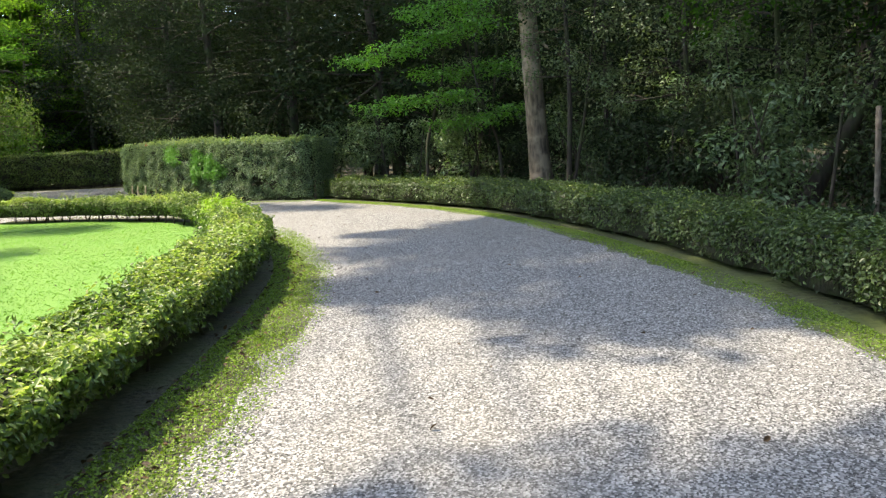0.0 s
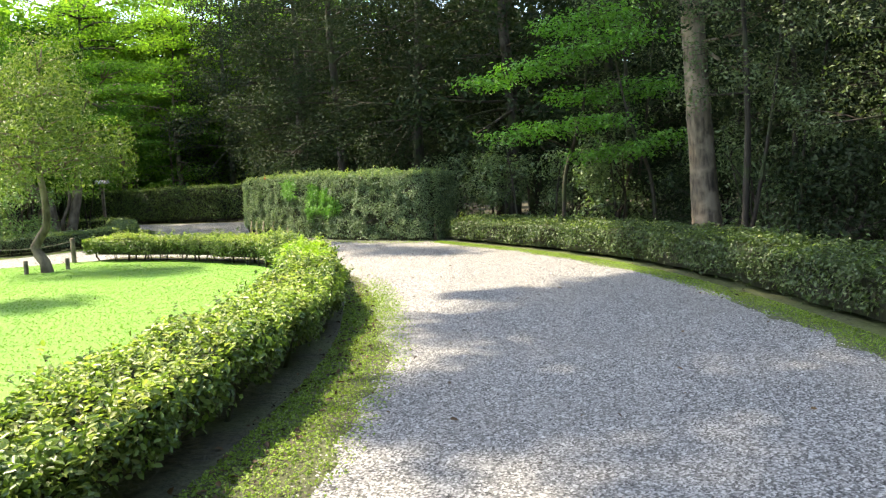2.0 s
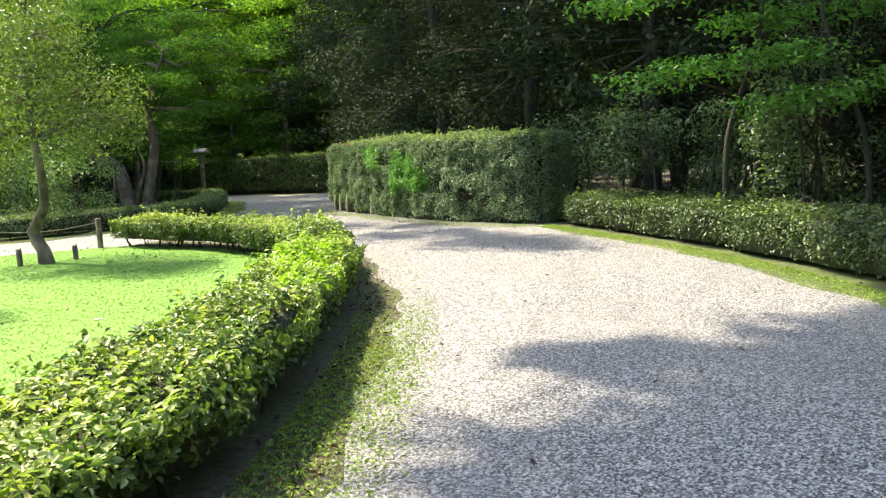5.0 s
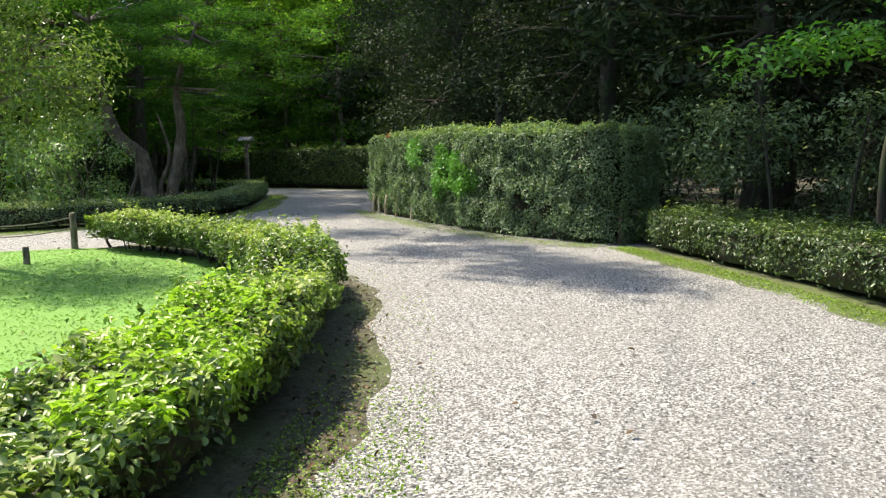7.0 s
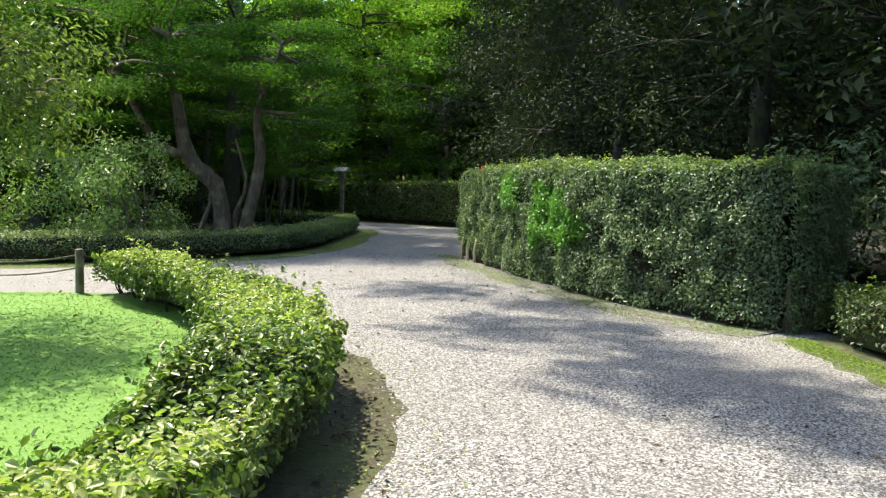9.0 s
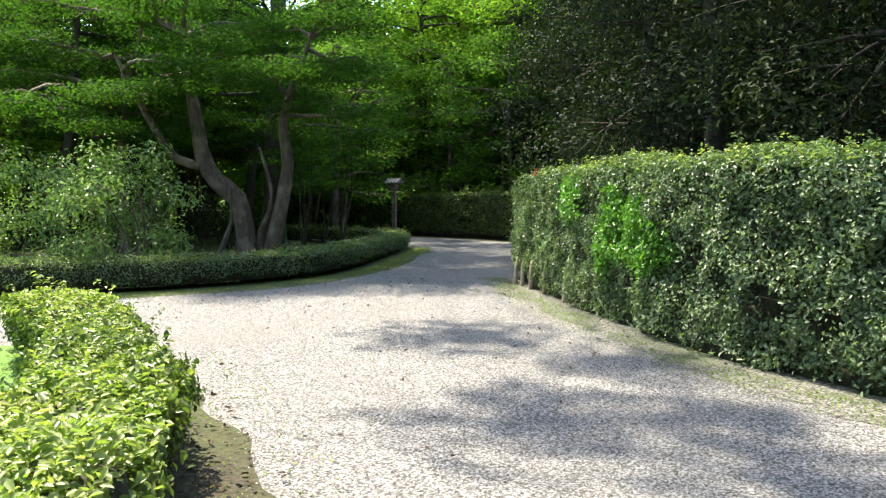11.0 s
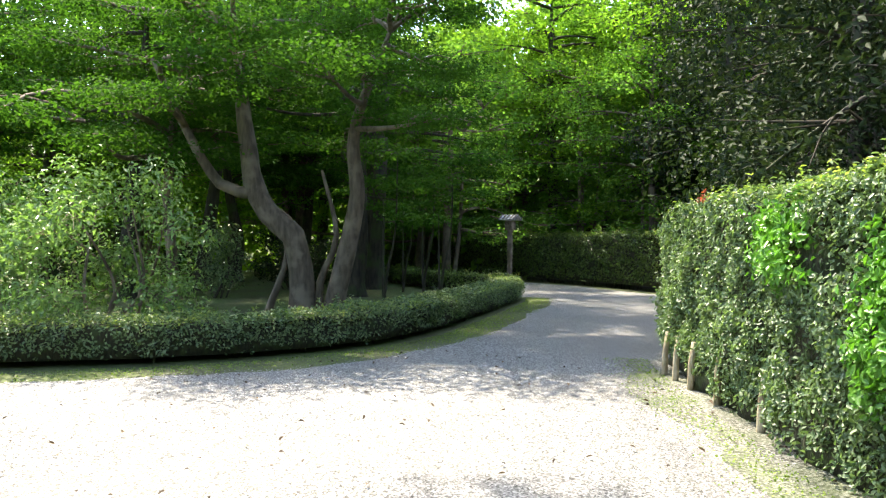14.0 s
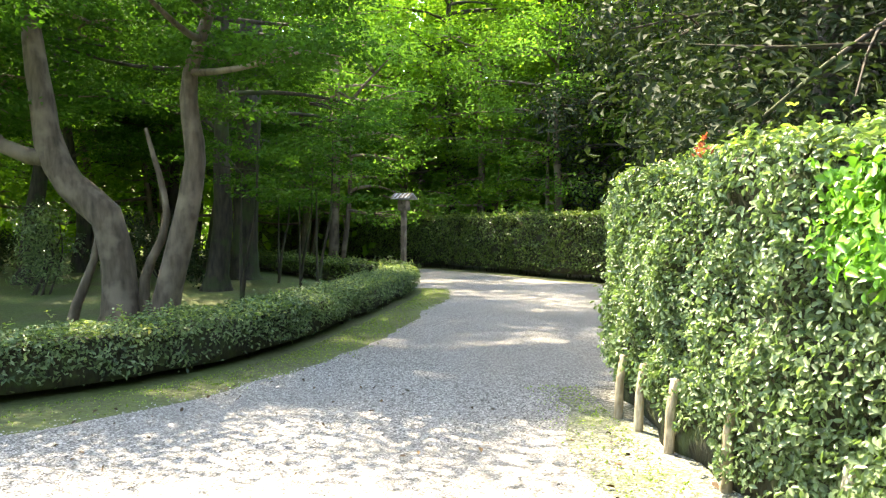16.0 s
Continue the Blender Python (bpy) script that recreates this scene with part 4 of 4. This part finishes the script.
# ---- lamp at the junction ----
lamp = tagged(new("garden_lamp"), "wooden garden lamp post with a little roof", "lamp post")
lamp.location = (-23.2, 36.6, 0)


def box(sx, sy, z0, z1, cx=0, cy=0, taper=1.0, bevel=0.01):
    bm = bmesh.new()
    bmesh.ops.create_cube(bm, size=1)
    for v in bm.verts:
        k = taper if v.co.z > 0 else 1
        v.co = Vector((v.co.x * sx * k + cx, v.co.y * sy * k + cy, z0 + (v.co.z + 0.5) * (z1 - z0)))
    bmesh.ops.bevel(bm, geom=bm.edges[:], offset=bevel, segments=1, affect="EDGES")
    return bm


def bm_mesh(name, bm, material):
    me = bpy.data.meshes.new(name)
    bm.to_mesh(me)
    bm.free()
    me.materials.append(material)
    return me


part("post", bm_mesh("post", box(0.13, 0.13, 0, 2.0), M_POST), lamp)
part("lamp_box", bm_mesh("lamp_box", box(0.26, 0.26, 1.98, 2.26), M_POST), lamp, "dark wooden lamp box")
for sgn in (-1, 1):
    roof = part("roof_slope", bm_mesh("roof_slope", box(0.60, 0.30, 0, 0.03), M_ROOFWOOD), lamp, "grey shingled roof slope")
    roof.matrix_basis = pose(0, sgn * 0.125, 2.36, sgn * -32, 0, 0)
    for k in range(5):
        bat = part("batten", bm_mesh("batten", box(0.05, 0.30, 0.03, 0.055, -0.26 + 0.13 * k), M_POST), lamp)
        bat.matrix_basis = roof.matrix_basis
lamp.rotation_euler = (0, 0, radians(15))

# ---- supports under the tall hedge ----
for x, y, h in [(-11.0, 27.0, 0.5), (-10.7, 26.75, 0.5), (-10.3, 26.4, 0.5), (-9.75, 25.95, 0.55), (-9.0, 25.3, 0.5), (-5.2, 22.55, 0.4)]:
    st = tagged(new("hedge_stake"), "pale round stake supporting the tall hedge", "stake", "hedge stakes")
    st.location = (x - 0.02, y - 0.02, 0)
    part("shaft", tubes("shaft", [tube_arrays([(0, 0, 0), (0.01, 0, h * 0.6), (0.03, 0.02, h), (0.03, 0.02, h + 0.01)], [0.035, 0.032, 0.03, 0.004], 9)], M_STAKE), st)

# gnarled stems and twigs that show in the gaps of the tall hedge
for i, (x, y, h) in enumerate([(-5.82, 23.28, 1.1), (-5.54, 23.1, 0.95), (-5.22, 22.88, 0.9), (-4.78, 22.72, 0.8), (-3.62, 21.95, 0.6)]):
    lean = rng.normal(size=2) * (0.04 if i == 4 else 0.07)
    r0 = 0.045 if i == 4 else 0.022
    at = np.array([x, y, 0]) - np.array(tall_hedge.location)
    stem = part("stem", tubes("stem", [tube_arrays(at + np.array([(0, 0, 0), (lean[0] * 0.3, lean[1], h * 0.35), (lean[0], lean[1] * 0.4, h * 0.7), (lean[0] * 1.4, lean[1], h)]), [r0 * 1.3, r0, r0 * 0.8, r0 * 0.5], 8, 0.05)], M_BARK), tall_hedge, "gnarled bare stem")
    for _ in range(4):
        a = rng.uniform(0, 6.28)
        z0 = h * rng.uniform(0.35, 0.7)
        tip = (0.4 * math.cos(a), 0.35 * math.sin(a), z0 + rng.uniform(-0.1, 0.3))
        part("twig", tubes("twig", [tube_arrays(at + bent((lean[0] * 0.6, lean[1] * 0.6, z0), tip, 6, 0.3), np.linspace(0.011, 0.004, 6), 5)], M_BARK), stem)

# a red shoot on the top of the tall hedge
shoot = np.array([-9.95, 25.95, 1.93]) - np.array(tall_hedge.location) + rng.normal(size=(26, 3)) * np.array([0.03, 0.03, 0.035])
M_RED = leaf_material("red_leaf", (0.22, 0.04, 0.03), (0.35, 0.07, 0.05), (0.45, 0.14, 0.10), (0.3, 0.08, 0.05), 0.4, 0.4)
tagged(part("red_shoot", leaf_mesh("red_shoot", shoot, rng.normal(size=(26, 3)) + np.array([-0.5, -0.5, 0.5]), np.full(26, 0.04), M_RED, oval=True), tall_hedge, "small red young leaves"), kind="stuff")

# ---- small stuff on the ground ----
def scatter_beside(line, a, b, count, y0=-1e9, y1=1e9):
    sd = sides_of(line)
    i = rng.integers(0, len(line) - 1, count)
    f = rng.random((count, 1))
    c = line[i] * (1 - f) + line[i + 1] * f
    p = c + sd[i] * rng.uniform(min(a, b), max(a, b), (count, 1))
    return p[(p[:, 1] > y0) & (p[:, 1] < y1)]


def flat_leaves(name, p, z, size, mat, label, category, up=0.6, oval=False, slim=0.6):
    q = np.column_stack([p, z + rng.random(len(p)) * size * 0.5])
    n = np.array([0, 0, 1.0]) + rng.normal(size=q.shape) * up
    return tagged(new(name, leaf_mesh(name, q, n, size * rng.uniform(0.5, 1.4, len(q)), mat, oval=oval, slim=slim)), label, category, kind="stuff")


def patchy(p, scale, level):
    return p[lumps(p[:, 0], p[:, 1], 0 * p[:, 0], scale) + 0.35 * rng.normal(size=len(p)) > level]


def side_of_line(p, line):
    """Signed distance to the left of a line in the plan."""
    out = np.empty(len(p))
    sd = sides_of(line)
    for k in range(0, len(p), 4000):
        d = p[k:k + 4000, None] - line[None]
        i = np.argmin((d ** 2).sum(2), 1)
        out[k:k + 4000] = (d[np.arange(len(i)), i] * sd[i]).sum(1)
    return out


for line, a, b, n in ((LEFT, -0.42, -1.2, 150000), (RIGHT, 0.66, 1.1, 60000), (TALL, 0.75, 1.4, 6000), (CORNER, -0.55, -1.35, 36000)):
    p = patchy(scatter_beside(line, a, b, n, -2), 0.9, -0.6)
    d = np.abs(side_of_line(p, line[::3]))
    f = np.clip((d - abs(a)) / (abs(b) - abs(a)), 0, 1)
    dry = np.clip((p[:, 1] - 10.5) / 4, 0, 0.97) if line is LEFT else 0
    p = p[rng.random(len(p)) > np.maximum(f ** 1.5, dry)]
    flat_leaves("moss_leaves", p, 0.022, 0.02, M_CLOVER, "low moss and clover along the gravel edge", "moss")

# pebbles
c = np.concatenate([np.column_stack([rng.uniform(x0, x1, n), rng.uniform(y0, y1, n)]) for x0, x1, y0, y1, n in
                    ((-2, 3.4, 1.5, 7, 30000), (-2.6, 3, 7, 13, 26000), (-6, 0.5, 13, 19, 30000), (-10, -1, 17, 22.5, 24000), (-15.5, -5.5, 19, 27.5, 42000))])


L3, R3, T3, C3 = LEFT[::3], RIGHT[::3], TALL[::3], CORNER[::3]
edge = 0.22 * rng.normal(size=len(c))
ok = (side_of_line(c, L3) < -0.86 + edge) & (side_of_line(c, R3) > 0.95 + edge) & (side_of_line(c, C3) < -0.9 + edge)
ok &= (side_of_line(c, T3) > np.where(rng.random(len(c)) < 0.4, 0.75, 1.1) + edge) | (c[:, 1] < 20)
c = c[ok]
octa = np.array([(1, 0.2, 0), (-0.3, 1, 0), (-1, -0.1, 0), (0.3, -1, 0), (0.15, 0.1, 1)])
tri = np.array([(0, 1, 4), (1, 2, 4), (2, 3, 4), (3, 0, 4)])
k = len(c)
s = rng.uniform(0.005, 0.013, (k, 1, 1)) * (0.6 + 0.8 * rng.random((k, 5, 1)))
a = rng.uniform(0, 6.28, k)
v = octa[None] * s * np.array([1, 0.85, 0.6])
v = np.stack([v[..., 0] * np.cos(a)[:, None] - v[..., 1] * np.sin(a)[:, None], v[..., 0] * np.sin(a)[:, None] + v[..., 1] * np.cos(a)[:, None], v[..., 2]], -1)
v += np.column_stack([c, np.full(k, 0.009)])[:, None]
pebbles = from_arrays("pebbles", v.reshape(-1, 3), (np.arange(k)[:, None, None] * 5 + tri[None]).reshape(-1, 3), M_STONE)
tagged(new("pebbles", pebbles), "loose grey crushed stones of the path", "gravel", kind="stuff")

# lawn blades
g = np.column_stack([rng.uniform(-16, -2.6, 90000), rng.uniform(2, 19, 90000)])
g = g[(side_of_line(g, L3) > 0.3) & (g[:, 1] < 18.7 + (g[:, 0] + 11.8) * 0.8 * (g[:, 0] < -11.8))]
q = np.column_stack([g, np.full(len(g), 0.028)])
way = rng.normal(size=q.shape) * np.array([0.45, 0.45, 0.2]) + np.array([0, 0, 1.0])
tagged(new("grass", leaf_mesh("grass", q, way, rng.uniform(0.02, 0.04, len(q)), M_GRASS, oval=False, slim=0.3)), "short mown grass blades", "grass", kind="stuff")

# fallen leaves
f = np.concatenate([np.column_stack([rng.uniform(-14, -6, 420), rng.uniform(17, 27, 420)]), np.column_stack([rng.uniform(-7, 3, 260), rng.uniform(2, 20, 260)])])
f = f[(side_of_line(f, R3) > 0.6) | (f[:, 1] > 21)]
bed = scatter_beside(LEFT, -0.35, -0.8, 1500, 0)
flat_leaves("bed_litter", bed, 0.024, 0.04, M_LITTER, "dry leaf litter in the hedge bed", "leaves", 0.4, True, 0.5)
flat_leaves("fallen_leaves", f, 0.03, 0.042, M_LITTER, "scattered dry brown fallen leaves", "leaves", 0.35, True, 0.5)
